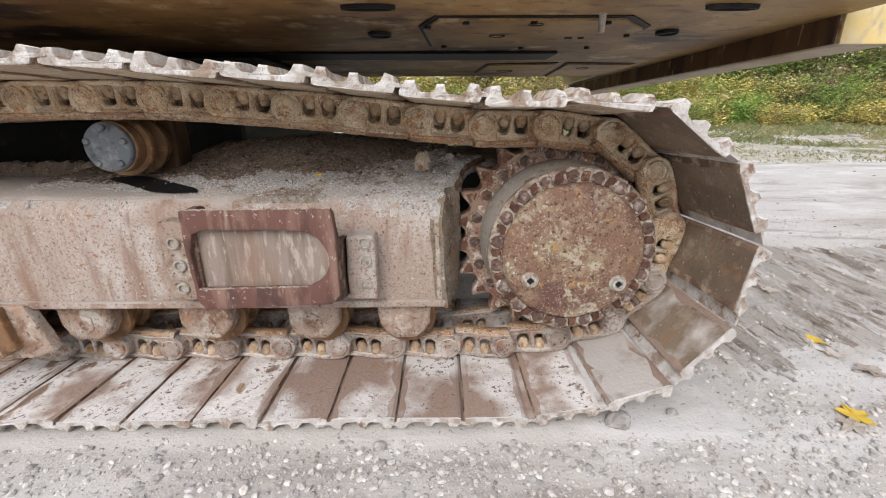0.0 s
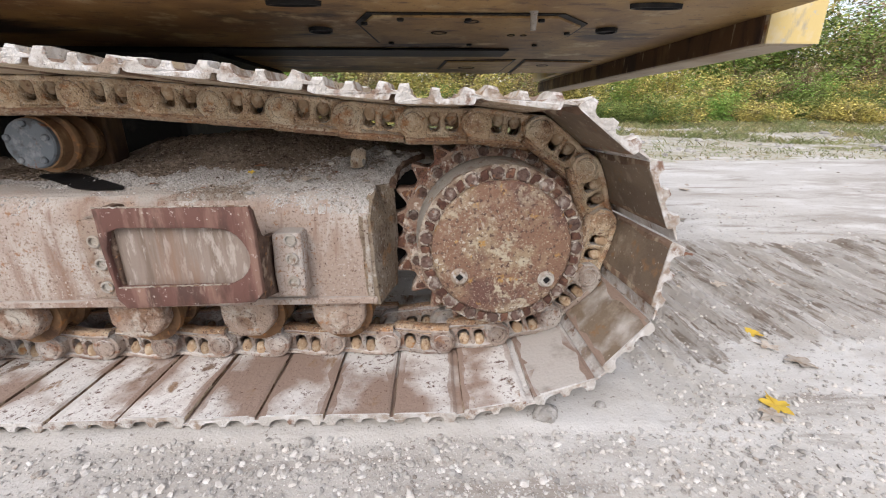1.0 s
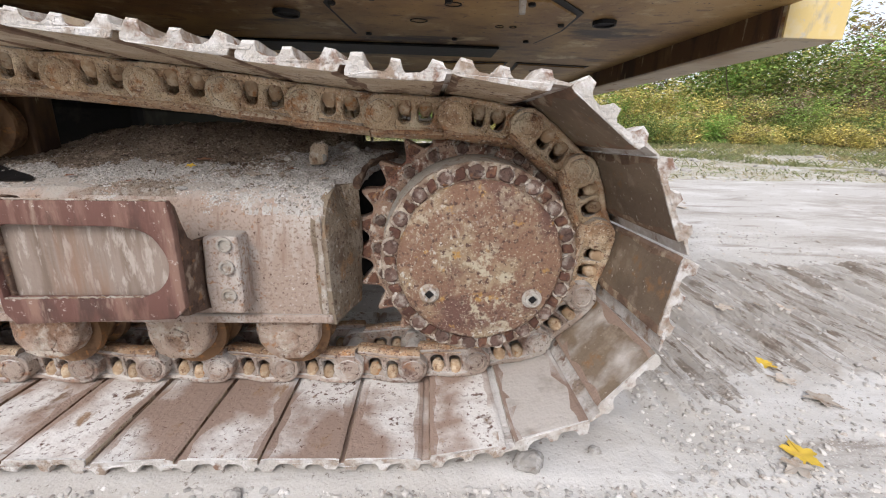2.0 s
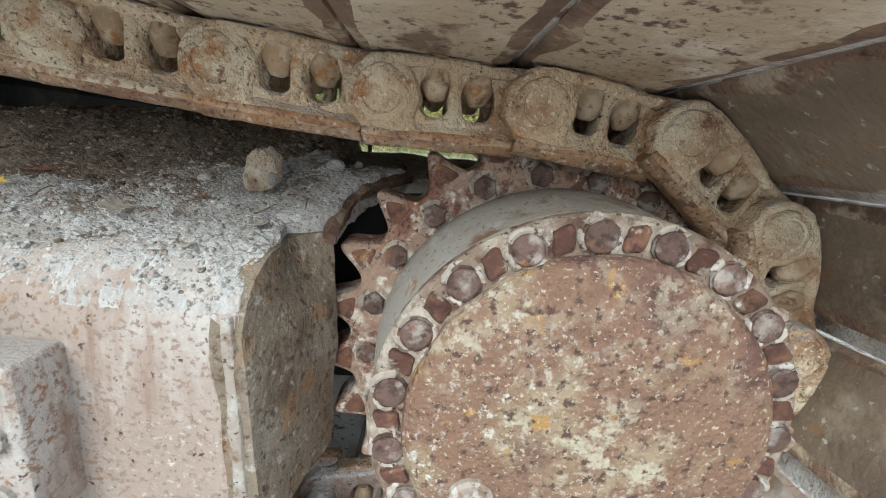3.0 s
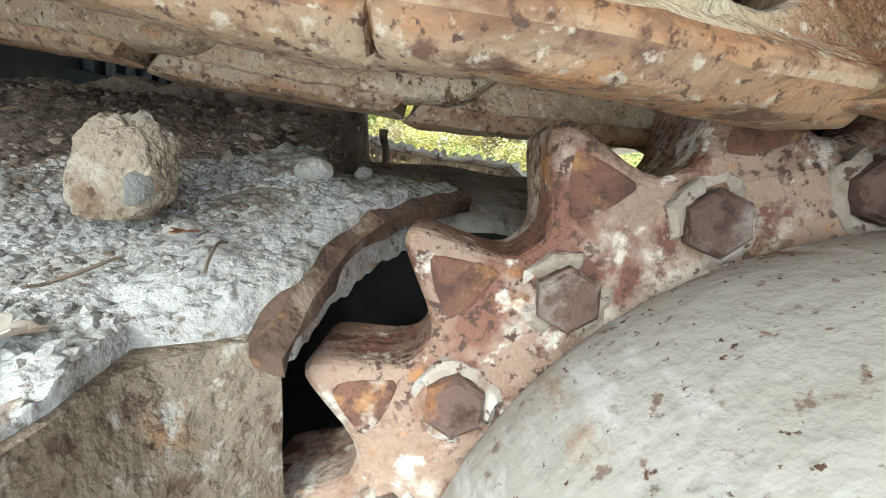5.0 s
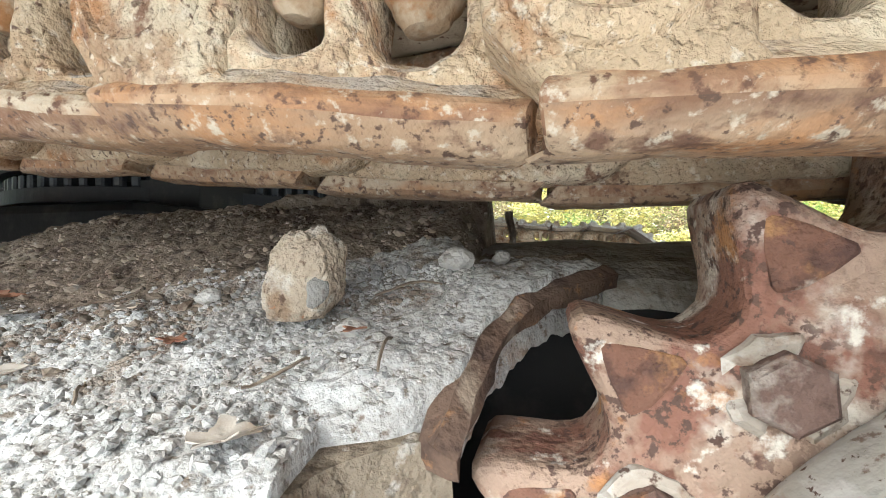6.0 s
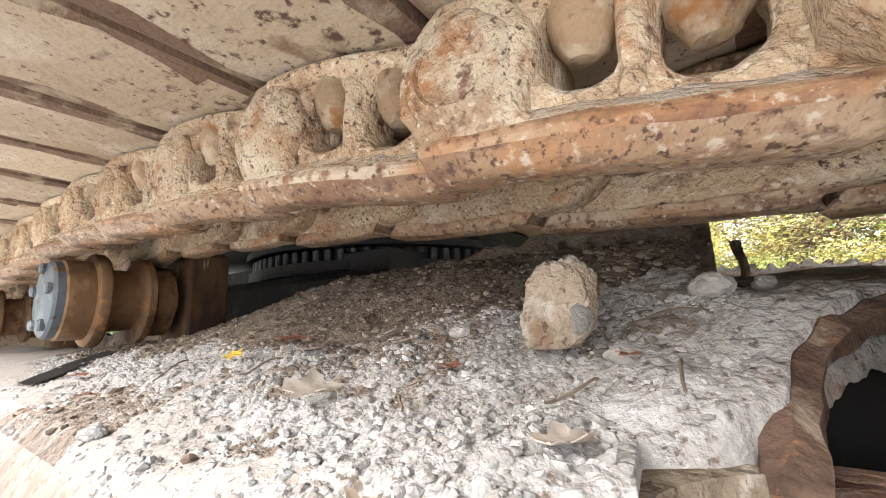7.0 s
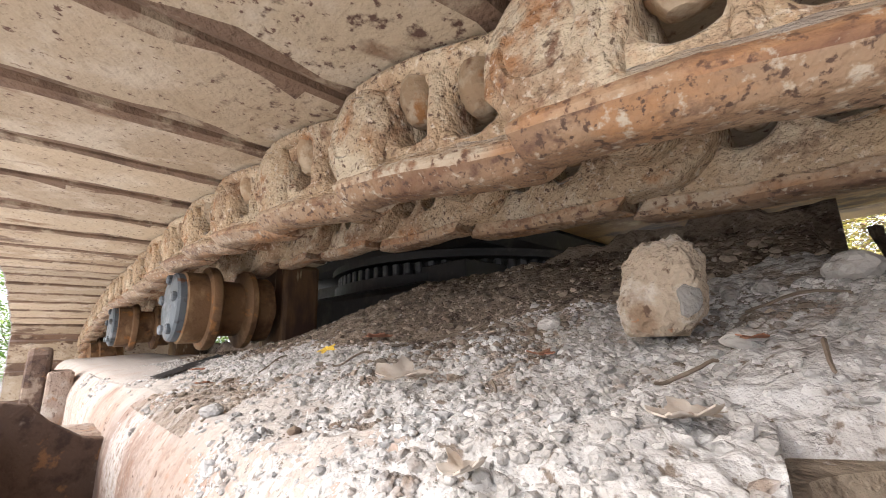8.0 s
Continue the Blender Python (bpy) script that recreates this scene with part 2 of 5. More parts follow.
M_TOOTH = surface("greased_gear_steel", (0.022, 0.024, 0.028), [((0.05, 0.05, 0.052), 20, 0.5, 0.66, I3)], rough=0.45, bumps=((40, 0.2, 0.002),))
M_BELLY = surface("dirty_yellow_belly_paint", (0.37, 0.24, 0.095), [((0.21, 0.125, 0.055), 1.8, 0.43, 0.58, I3), ((0.045, 0.03, 0.022), 2.0, 0.54, 0.62, (0.6, 1.4, 1)), ((0.48, 0.37, 0.20), 7, 0.56, 0.68, I3), ((0.14, 0.08, 0.042), 14, 0.57, 0.67, (0.5, 1, 1)), ((0.08, 0.05, 0.035), 60, 0.62, 0.68, I3)], rough=0.5, bumps=((12, 0.2, 0.006), (120, 0.3, 0.002)))
M_CW = surface("worn_beige_underside_paint", (0.46, 0.39, 0.28), [((0.34, 0.255, 0.165), 2.2, 0.48, 0.66, (0.5, 1, 1)), ((0.22, 0.115, 0.055), 10, 0.61, 0.67, (1, 0.3, 1)), ((0.30, 0.26, 0.21), 30, 0.56, 0.66, (0.6, 1, 1))], rough=0.6, bumps=((90, 0.3, 0.002),))
M_CWR = surface("rust_brown_inner_face", (0.12, 0.068, 0.035), [((0.26, 0.165, 0.075), 4, 0.5, 0.64, (1, 1, 0.4)), ((0.055, 0.032, 0.024), 7, 0.50, 0.60, (1, 1, 0.3)), ((0.36, 0.28, 0.18), 40, 0.62, 0.68, (1, 1, 0.2))], rough=0.65, bumps=((90, 0.3, 0.002),))
M_YEL = surface("machine_yellow_paint", (0.66, 0.52, 0.23), [((0.66, 0.585, 0.41), 6, 0.44, 0.58, I3), ((0.38, 0.34, 0.28), 10, 0.57, 0.66, (1, 1, 0.4)), ((0.5, 0.47, 0.42), 25, 0.60, 0.68, I3)], rough=0.5, bumps=((120, 0.2, 0.001),))
M_DIRT = surface("grey_crumbled_dirt", (0.389, 0.373, 0.353), [((0.222, 0.187, 0.151), 5, 0.53, 0.66, I3), ((0.474, 0.469, 0.459), 45, 0.48, 0.60, I3), ((0.162, 0.131, 0.106), 110, 0.56, 0.64, I3), ((0.364, 0.267, 0.207), 6, 0.58, 0.68, I3), ((0.485, 0.479, 0.469), 220, 0.56, 0.64, I3)], rough=0.95, bumps=((70, 0.7, 0.008), (230, 0.7, 0.004)))
M_CHIP = surface("pale_stone_chips", (0.374, 0.359, 0.339), [((0.469, 0.464, 0.454), 14, 0.46, 0.6, I3), ((0.200, 0.160, 0.130), 18, 0.56, 0.64, I3)], rough=0.95, bumps=((150, 0.8, 0.004), (500, 0.6, 0.002)), vary=0.3)
M_DARKDIRT = surface("dark_brown_dirt", (0.186, 0.146, 0.114), [((0.300, 0.246, 0.192), 9, 0.5, 0.64, I3), ((0.078, 0.058, 0.046), 30, 0.54, 0.64, I3), ((0.360, 0.312, 0.264), 90, 0.60, 0.66, I3)], rough=0.95, bumps=((45, 0.8, 0.012), (200, 0.8, 0.005)))
M_TRAIL = surface("brown_gravelly_dirt", (0.276, 0.230, 0.189), [((0.396, 0.368, 0.340), 40, 0.50, 0.62, I3), ((0.175, 0.133, 0.106), 60, 0.53, 0.63, I3), ((0.331, 0.248, 0.198), 8, 0.52, 0.64, I3)], rough=0.95, bumps=((60, 0.8, 0.010), (240, 0.9, 0.005)))
M_DARKCHIP = surface("brown_grey_crumbs", (0.265, 0.22, 0.175), [((0.42, 0.40, 0.375), 20, 0.58, 0.64, I3), ((0.11, 0.08, 0.06), 15, 0.52, 0.62, I3)], rough=0.95, bumps=((150, 0.5, 0.003),), vary=0.45)
M_END = surface("brown_mud_stained_plate", (0.220, 0.178, 0.132), [((0.296, 0.260, 0.216), 5, 0.50, 0.62, I3), ((0.132, 0.092, 0.064), 9, 0.52, 0.62, I3), ((0.264, 0.164, 0.092), 16, 0.57, 0.66, I3), ((0.112, 0.076, 0.056), 70, 0.55, 0.64, I3), ((0.360, 0.328, 0.288), 60, 0.58, 0.66, I3)], bumps=((22, 0.6, 0.012), (90, 0.9, 0.008), (300, 0.7, 0.003)))
M_CLOD = surface("tan_clay_clod", (0.42, 0.345, 0.265), [((0.53, 0.49, 0.43), 30, 0.5, 0.62, I3), ((0.27, 0.19, 0.13), 22, 0.56, 0.66, I3), ((0.14, 0.09, 0.065), 75, 0.60, 0.66, I3), ((0.42, 0.16, 0.06), 30, 0.64, 0.69, I3)], rough=0.95, bumps=((50, 0.8, 0.010), (220, 0.8, 0.005)))
M_GROUND = surface("packed_gravel_ground", (0.521, 0.502, 0.474), [((0.381, 0.349, 0.316), 1.6, 0.48, 0.62, (0.35, 1, 1)), ((0.614, 0.600, 0.581), 4, 0.50, 0.64, (0.4, 1, 1)), ((0.335, 0.302, 0.270), 7, 0.57, 0.66, (0.15, 1, 1)), ((0.251, 0.219, 0.195), 55, 0.60, 0.67, I3), ((0.539, 0.530, 0.512), 120, 0.57, 0.64, I3)], rough=0.95, bumps=((14, 0.3, 0.015), (110, 0.6, 0.005), (400, 0.35, 0.0015)))
M_STONE = surface("grey_gravel_stone", (0.36, 0.345, 0.325), [((0.50, 0.49, 0.475), 30, 0.5, 0.64, I3), ((0.24, 0.21, 0.185), 40, 0.55, 0.66, I3)], rough=0.9, bumps=((60, 0.6, 0.005), (200, 0.5, 0.003)), vary=0.3)
M_GRASS = surface("autumn_grass", (0.175, 0.205, 0.085), [((0.30, 0.265, 0.135), 1.2, 0.48, 0.60, I3), ((0.36, 0.31, 0.19), 4, 0.56, 0.66, I3)], rough=0.9, bumps=(), vary=0.45)
M_LEAFG = surface("green_foliage", (0.15, 0.225, 0.06), [((0.27, 0.32, 0.09), 1.6, 0.46, 0.60, I3), ((0.46, 0.39, 0.11), 2.4, 0.56, 0.64, I3), ((0.08, 0.115, 0.04), 2.5, 0.56, 0.65, I3)], rough=0.6, bumps=(), vary=0.55)
M_LEAFY = surface("yellowing_foliage", (0.60, 0.52, 0.17), [((0.24, 0.28, 0.08), 1.6, 0.48, 0.60, I3), ((0.38, 0.25, 0.13), 2.2, 0.57, 0.66, I3), ((0.60, 0.54, 0.38), 3.3, 0.58, 0.66, I3)], rough=0.6, bumps=(), vary=0.5)
M_BARK = surface("grey_brown_bark", (0.16, 0.125, 0.095), [((0.25, 0.21, 0.17), 20, 0.5, 0.65, (1, 1, 0.2))], bumps=((40, 0.6, 0.01),))
M_DRYLEAF = surface("dry_tan_leaf", (0.46, 0.41, 0.355), [((0.33, 0.255, 0.19), 30, 0.5, 0.64, I3), ((0.20, 0.13, 0.09), 60, 0.60, 0.68, I3)], rough=0.8, bumps=((120, 0.5, 0.002),), vary=0.25)
M_YLEAF = surface("yellow_leaf", (0.66, 0.46, 0.06), [((0.55, 0.33, 0.08), 30, 0.54, 0.64, I3)], rough=0.7, bumps=((120, 0.4, 0.002),))
M_NUT = surface("rusted_nut", (0.37, 0.265, 0.17), [((0.50, 0.41, 0.30), 40, 0.48, 0.60, I3), ((0.20, 0.12, 0.075), 60, 0.56, 0.64, I3), ((0.34, 0.17, 0.07), 30, 0.60, 0.68, I3)], rough=0.75, bumps=((80, 0.6, 0.006),), vary=0.2)
M_SHOE2 = surface("brown_shoe_steel_with_shade", (0.235, 0.185, 0.135), [((0.165, 0.125, 0.092), 4, 0.46, 0.60, (1, 0.5, 1)), ((0.35, 0.29, 0.225), 9, 0.57, 0.70, I3), ((0.28, 0.165, 0.085), 13, 0.60, 0.70, I3), ((0.46, 0.42, 0.36), 70, 0.63, 0.69, I3)], rough=0.75, bumps=((20, 0.4, 0.012), (85, 0.5, 0.006)), dust=((0.55, 0.52, 0.49), 1.35, 1.75, 10), vary=0.1)
M_LUG = surface("maroon_rust_lug", (0.09, 0.045, 0.034), [((0.16, 0.085, 0.055), 30, 0.5, 0.62, I3), ((0.36, 0.32, 0.27), 28, 0.57, 0.65, I3), ((0.06, 0.033, 0.027), 70, 0.55, 0.64, I3)], bumps=((60, 0.7, 0.008),), vary=0.25)
M_VERGE = surface("weedy_gravel_verge", (0.46, 0.435, 0.36), [((0.24, 0.235, 0.11), 1.3, 0.48, 0.60, (0.4, 1, 1)), ((0.58, 0.56, 0.53), 2.2, 0.50, 0.60, (0.5, 1, 1)), ((0.16, 0.20, 0.07), 6, 0.57, 0.65, I3), ((0.36, 0.26, 0.16), 9, 0.58, 0.66, I3)], rough=0.95, bumps=((20, 0.8, 0.03), (90, 0.8, 0.01)))
M_LEAFR = surface("browning_foliage", (0.30, 0.21, 0.13), [((0.19, 0.22, 0.08), 1.8, 0.50, 0.60, I3), ((0.58, 0.52, 0.38), 3.0, 0.55, 0.64, I3), ((0.11, 0.07, 0.05), 2.6, 0.56, 0.66, I3)], rough=0.7, bumps=(), vary=0.5)
M_LEAFB = surface("bright_green_foliage", (0.24, 0.40, 0.09), [((0.38, 0.48, 0.14), 2.0, 0.48, 0.60, I3), ((0.13, 0.22, 0.06), 2.5, 0.55, 0.65, I3)], rough=0.6, bumps=(), vary=0.4)
M_REDLEAF = surface("reddish_brown_leaf", (0.25, 0.115, 0.07), [((0.36, 0.22, 0.15), 30, 0.5, 0.64, I3)], rough=0.8, bumps=((120, 0.5, 0.002),), vary=0.25)
M_SEAM = surface("brown_mud_along_shoe_joint", (0.23, 0.155, 0.11), [((0.15, 0.10, 0.072), 12, 0.48, 0.60, I3), ((0.42, 0.345, 0.255), 18, 0.53, 0.62, I3)], bumps=((40, 0.6, 0.008), (160, 0.6, 0.004)), dust=(((0.33, 0.245, 0.20), 1.15, 1.35, 2.0), ((0.68, 0.665, 0.645), 1.78, 1.95, 3.2)), vary=0.15)
M_CRUD = surface("pale_caked_mud", (0.375, 0.325, 0.275), [((0.48, 0.45, 0.41), 30, 0.50, 0.62, I3), ((0.22, 0.145, 0.10), 26, 0.53, 0.63, I3), ((0.11, 0.07, 0.055), 130, 0.58, 0.64, I3)], rough=0.95, bumps=((60, 0.6, 0.006), (220, 0.6, 0.003)), vary=0.2)
M_GRAVEL = surface("pale_loose_gravel", (0.48, 0.46, 0.435), [((0.57, 0.56, 0.545), 25, 0.5, 0.62, I3), ((0.36, 0.32, 0.285), 18, 0.56, 0.64, I3)], rough=0.9, bumps=((90, 0.6, 0.004),), vary=0.35)
M_BRACKET = surface("dusty_rust_bracket", (0.37, 0.29, 0.235), [((0.23, 0.145, 0.10), 11, 0.49, 0.61, I3), ((0.50, 0.455, 0.40), 16, 0.52, 0.64, I3), ((0.36, 0.205, 0.115), 24, 0.58, 0.68, I3), ((0.14, 0.09, 0.068), 80, 0.58, 0.65, I3)], bumps=CAST, vary=0.12)
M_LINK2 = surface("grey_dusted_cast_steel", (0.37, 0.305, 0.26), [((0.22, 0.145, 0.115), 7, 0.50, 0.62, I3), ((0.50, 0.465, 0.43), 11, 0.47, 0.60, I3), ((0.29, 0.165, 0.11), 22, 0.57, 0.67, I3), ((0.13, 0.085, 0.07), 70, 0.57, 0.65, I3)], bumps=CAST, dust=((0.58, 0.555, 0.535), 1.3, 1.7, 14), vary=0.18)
M_HOUSING = surface("grey_dust_caked_housing", (0.27, 0.25, 0.22), [((0.38, 0.36, 0.325), 9, 0.48, 0.62, I3), ((0.16, 0.13, 0.105), 18, 0.55, 0.66, I3), ((0.20, 0.165, 0.135), 70, 0.56, 0.65, I3)], rough=0.95, bumps=((35, 0.7, 0.010), (160, 0.7, 0.004)))


# ---- mesh helpers ----
def part(name, bm, material, parent=None, label="", smooth=False):
    me = bpy.data.meshes.new(name)
    if isinstance(bm, tuple):
        me.from_pydata(*bm)
    else:
        bm.normal_update()
        if smooth:
            for e in bm.edges:
                if len(e.link_faces) == 2 and e.calc_face_angle(0) > 0.5:
                    e.smooth = False
        bm.to_mesh(me)
        bm.free()
    me.materials.append(material)
    if smooth:
        for p in me.polygons:
            p.use_smooth = True
    ob = new(name, me)
    ob.parent = parent
    if label:
        ob["label"] = label
    return ob


def thing(name, label, category, group="", kind="", at=(0, 0, 0)):
    ob = new(name)
    ob.location = at
    ob.empty_display_size = 0.05
    return tagged(ob, label, category, group, kind)


def box(x0, x1, y0, y1, z0, z1, bevel=0.0, seg=1):
    bm = bmesh.new()
    v = [bm.verts.new((x, y, z)) for x in (x0, x1) for y in (y0, y1) for z in (z0, z1)]
    for f in ((0, 1, 3, 2), (4, 6, 7, 5), (0, 4, 5, 1), (2, 3, 7, 6), (0, 2, 6, 4), (1, 5, 7, 3)):
        bm.faces.new([v[i] for i in f])
    if bevel:
        bmesh.ops.bevel(bm, geom=bm.edges[:], offset=bevel, segments=seg, affect="EDGES", profile=0.5)
    return bm


def lathe(profile, n=48, x=0.0, z=0.0):
    """Turns (radius, y) pairs round the y axis through x, z."""
    bm = bmesh.new()
    rings = []
    for r, y in profile:
        if r < 1e-5:
            rings.append([bm.verts.new((x, y, z))])
        else:
            rings.append([bm.verts.new((x + r * math.cos(2 * math.pi * k / n), y, z + r * math.sin(2 * math.pi * k / n))) for k in range(n)])
    for a, b in zip(rings, rings[1:]):
        for k in range(n):
            j = (k + 1) % n
            if len(a) == 1 and len(b) == 1:
                continue
            if len(a) == 1:
                bm.faces.new((a[0], b[k], b[j]))
            elif len(b) == 1:
                bm.faces.new((a[k], b[0], a[j]))
            else:
                bm.faces.new((a[k], b[k], b[j], a[j]))
    bmesh.ops.recalc_face_normals(bm, faces=bm.faces[:])
    return bm


def prism(loops, y0, y1, bevel=0.0, seg=2):
    """An outline in x, z with holes (further loops), given thickness from y0 to y1."""
    bm = bmesh.new()
    edges = []
    for lp in loops:
        vs = [bm.verts.new((x, y0, z)) for x, z in lp]
        edges += [bm.edges.new((a, b)) for a, b in zip(vs, vs[1:] + vs[:1])]
    bmesh.ops.triangle_fill(bm, use_beauty=True, use_dissolve=False, edges=edges)
    r = bmesh.ops.extrude_face_region(bm, geom=bm.faces[:])
    bmesh.ops.translate(bm, vec=(0, y1 - y0, 0), verts=[g for g in r["geom"] if isinstance(g, bmesh.types.BMVert)])
    bmesh.ops.recalc_face_normals(bm, faces=bm.faces[:])
    if bevel:
        sharp = [e for e in bm.edges if len(e.link_faces) == 2 and e.calc_face_angle(0) > 1.2]
        bmesh.ops.bevel(bm, geom=sharp, offset=bevel, segments=seg, affect="EDGES", profile=0.5)
    return bm


def oval(cx, cz, w, h, r, n=4):
    """A rounded rectangle as a list of points."""
    pts = []
    for qx, qz, a0 in ((1, 1, 0), (-1, 1, 90), (-1, -1, 180), (1, -1, 270)):
        for k in range(n + 1):
            a = radians(a0 + 90 * k / n)
            pts.append((cx + qx * (w / 2 - r) + r * math.cos(a), cz + qz * (h / 2 - r) + r * math.sin(a)))
    return pts


def rough_up(bm, amount, scale, seed=0.0):
    bm.normal_update()
    for v in bm.verts:
        p = v.co * scale + Vector((seed, seed * 1.7, -seed))
        v.co += v.normal * amount * noise.noise(p)


def hexbolt(r, h, flange=0.0):
    """A hexagon head that points towards -y, its base at y = 0."""
    bm = bmesh.new()
    prof = [(r * 1.35, 0), (r * 1.35, -flange), (r, -flange)] if flange else [(r, 0)]
    prof += [(r, -h + r * 0.15), (r * 0.84, -h), (0, -h)]
    rings = []
    for q, y in prof:
        rings.append([bm.verts.new((q * math.cos(k * math.pi / 3), y, q * math.sin(k * math.pi / 3))) for k in range(6)] if q else [bm.verts.new((0, y, 0))])
    for a, b in zip(rings, rings[1:]):
        for k in range(6):
            j = (k + 1) % 6
            bm.faces.new((a[k], a[j], b[j], b[k]) if len(b) > 1 else (a[k], a[j], b[0]))
    bmesh.ops.recalc_face_normals(bm, faces=bm.faces[:])
    return bm


def stone_mesh(rng, size, n=1, flat=0.7):
    bm = bmesh.new()
    bmesh.ops.create_icosphere(bm, subdivisions=n, radius=1)
    s = rng.random() * 50
    for v in bm.verts:
        v.co *= 1 + 0.45 * noise.noise(v.co * 1.3 + Vector((s, s, s)))
        v.co = Vector((v.co.x, v.co.y * rng.uniform(0.95, 1.05), v.co.z * flat)) * size
    return bm

# ---- crawler track: plan ----
AX, AZ = 0.432, 0.591          # sprocket axle
PITCH, WRAP = 0.2005, 0.367
CY = 1.615                    # middle of the chain
PLATE = 0.052                 # pin line to the shoe plate
IDX, IDZ, IDR = -3.25, 0.555, 0.352
TOP = [(0.36, 0.946), (0.164, 0.960), (-0.036, 0.977), (-0.242, 1.001), (-0.444, 1.019), (-0.653, 1.034), (-0.85, 1.045), (-1.0, 1.047), (-1.3, 1.044), (-1.65, 1.03), (-2.0, 1.038), (-2.25, 1.03), (-2.7, 0.985), (IDX, IDZ + IDR)]


def along(points, step, first):
    """Points at even steps along a polyline, from a first offset."""
    got, s = [], first
    for (x0, z0), (x1, z1) in zip(points, points[1:]):
        d = math.hypot(x1 - x0, z1 - z0)
        while s <= d:
            got.append((x0 + (x1 - x0) * s / d, z0 + (z1 - z0) * s / d))
            s += step
        s -= d
    return got


def arc(cx, cz, r, a0, a1, n):
    return [(cx + r * math.cos(radians(a0 + (a1 - a0) * k / n)), cz + r * math.sin(radians(a0 + (a1 - a0) * k / n))) for k in range(n + 1)]


upper = along(TOP[1:], PITCH, 0.0)
LOWZ = 0.194
lower = [(-0.144 + PITCH * k, LOWZ) for k in range(-14, 3)]
turn_back = along([lower[-1], *arc(AX, AZ, WRAP, -90, 96, 40), upper[0]], 0.1998, 0.1998)[:7]
left_turn = along([upper[-1], *arc(IDX, IDZ, IDR, 92, 270, 40), lower[0]], PITCH, PITCH)
while left_turn and math.hypot(left_turn[-1][0] - lower[0][0], left_turn[-1][1] - lower[0][1]) < 0.12:
    left_turn.pop()
PINS = upper + left_turn + lower + turn_back


def shoe_mesh(seed):
    """A triple-grouser track shoe: x along the track, z out of the loop, y across; its inner face at z = 0."""
    prof = [(-0.098, 0.003), (-0.088, 0.0), (-0.078, 0.0), (0.073, 0.0), (0.082, 0.0), (0.091, 0.002), (0.095, 0.014), (0.131, 0.0165), (0.133, 0.022), (0.104, 0.023), (0.094, 0.025), (0.088, 0.038), (0.068, 0.040), (0.058, 0.022), (0.045, 0.014),
            (0.018, 0.013), (0.011, 0.019), (0.007, 0.035), (-0.012, 0.035), (-0.017, 0.019), (-0.026, 0.013), (-0.05, 0.014), (-0.060, 0.021), (-0.066, 0.040), (-0.087, 0.040), (-0.094, 0.023), (-0.098, 0.012)]
    cuts = [-0.425, -0.42, -0.40, -0.37] + [-0.34 + 0.04 * k for k in range(18)] + [0.37, 0.40, 0.42, 0.425]
    bm = bmesh.new()
    rows = []
    for y in cuts:
        end = abs(y) > 0.41
        row = []
        for x, z in prof:
            if x in (-0.078, 0.073):         # ragged border of the mud by the joint
                x += 0.024 * noise.noise(Vector((y * 12, seed * 9, x))) + 0.010 * noise.noise(Vector((y * 45, seed * 9, x)))
            lug = max(0.0, z - 0.02)
            j = Vector((x * 14, y * 9, seed * 5.3))
            dz = (-0.35 * lug if abs(y) > 0.423 else 0) + 0.55 * lug * noise.noise(j * 1.1) - 0.25 * lug * abs(noise.noise(Vector((seed * 3, x * 5, 1))))
            row.append(bm.verts.new((x * (0.985 if end else 1) + (0.0025 + 0.12 * lug) * noise.noise(j), y + (0.006 * noise.noise(j * 2) if end else 0) - (0.004 if lug and end and y > 0 else 0), z + dz + 0.0012 * noise.noise(j * 3))))
        rows.append(row)
    n = len(prof)
    for a, b in zip(rows, rows[1:]):
        for k in range(n):
            bm.faces.new((a[k], a[(k + 1) % n], b[(k + 1) % n], b[k]))
    bm.faces.new(rows[0][::-1])
    bm.faces.new(rows[-1])
    bmesh.ops.recalc_face_normals(bm, faces=bm.faces[:])
    for f in bm.faces:                       # chalky ends and grouser tips
        c = f.calc_center_median()
        if abs(c.y) > 0.421 or (c.z > 0.026 and abs(c.y) > 0.30):
            f.material_index = 1
        elif (c.x > 0.0905 and c.z < 0.020) or (c.x < -0.0975 and c.z > 0.004):
            f.material_index = 3
        elif c.z < 0.002 and (c.x < -0.0765 or c.x > 0.0735):
            f.material_index = 2
    return bm


HALF = PITCH / 2


def join(*parts):
    """Several bmeshes as one."""
    bm = bmesh.new()
    for p in parts:
        me = bpy.data.meshes.new("piece")
        p.to_mesh(me)
        p.free()
        bm.from_mesh(me)
        bpy.data.meshes.remove(me)
    return bm


def sway(x):
    """A link lies outside at its boss and tucks in behind the next one."""
    f = min(1.0, max(0.0, (x + 0.075) / 0.15))
    return 0.027 * f * f * (3 - 2 * f)


def cast(bm, side, seed, grain=0.0022):
    """Tucks one end in and gives the casting its uneven skin; near links are made for side -1 and mirrored for 1."""
    bm.normal_update()
    for v in bm.verts:
        p = v.co.copy()
        v.co += v.normal * (grain * noise.noise(p * 38 + Vector((seed, 0, 0))) + 0.55 * grain * noise.noise(p * 95 + Vector((0, seed, 0))))
        v.co.y = (v.co.y + sway(p.x)) * -side
    if side > 0:
        bmesh.ops.reverse_faces(bm, faces=bm.faces[:])
    return bm


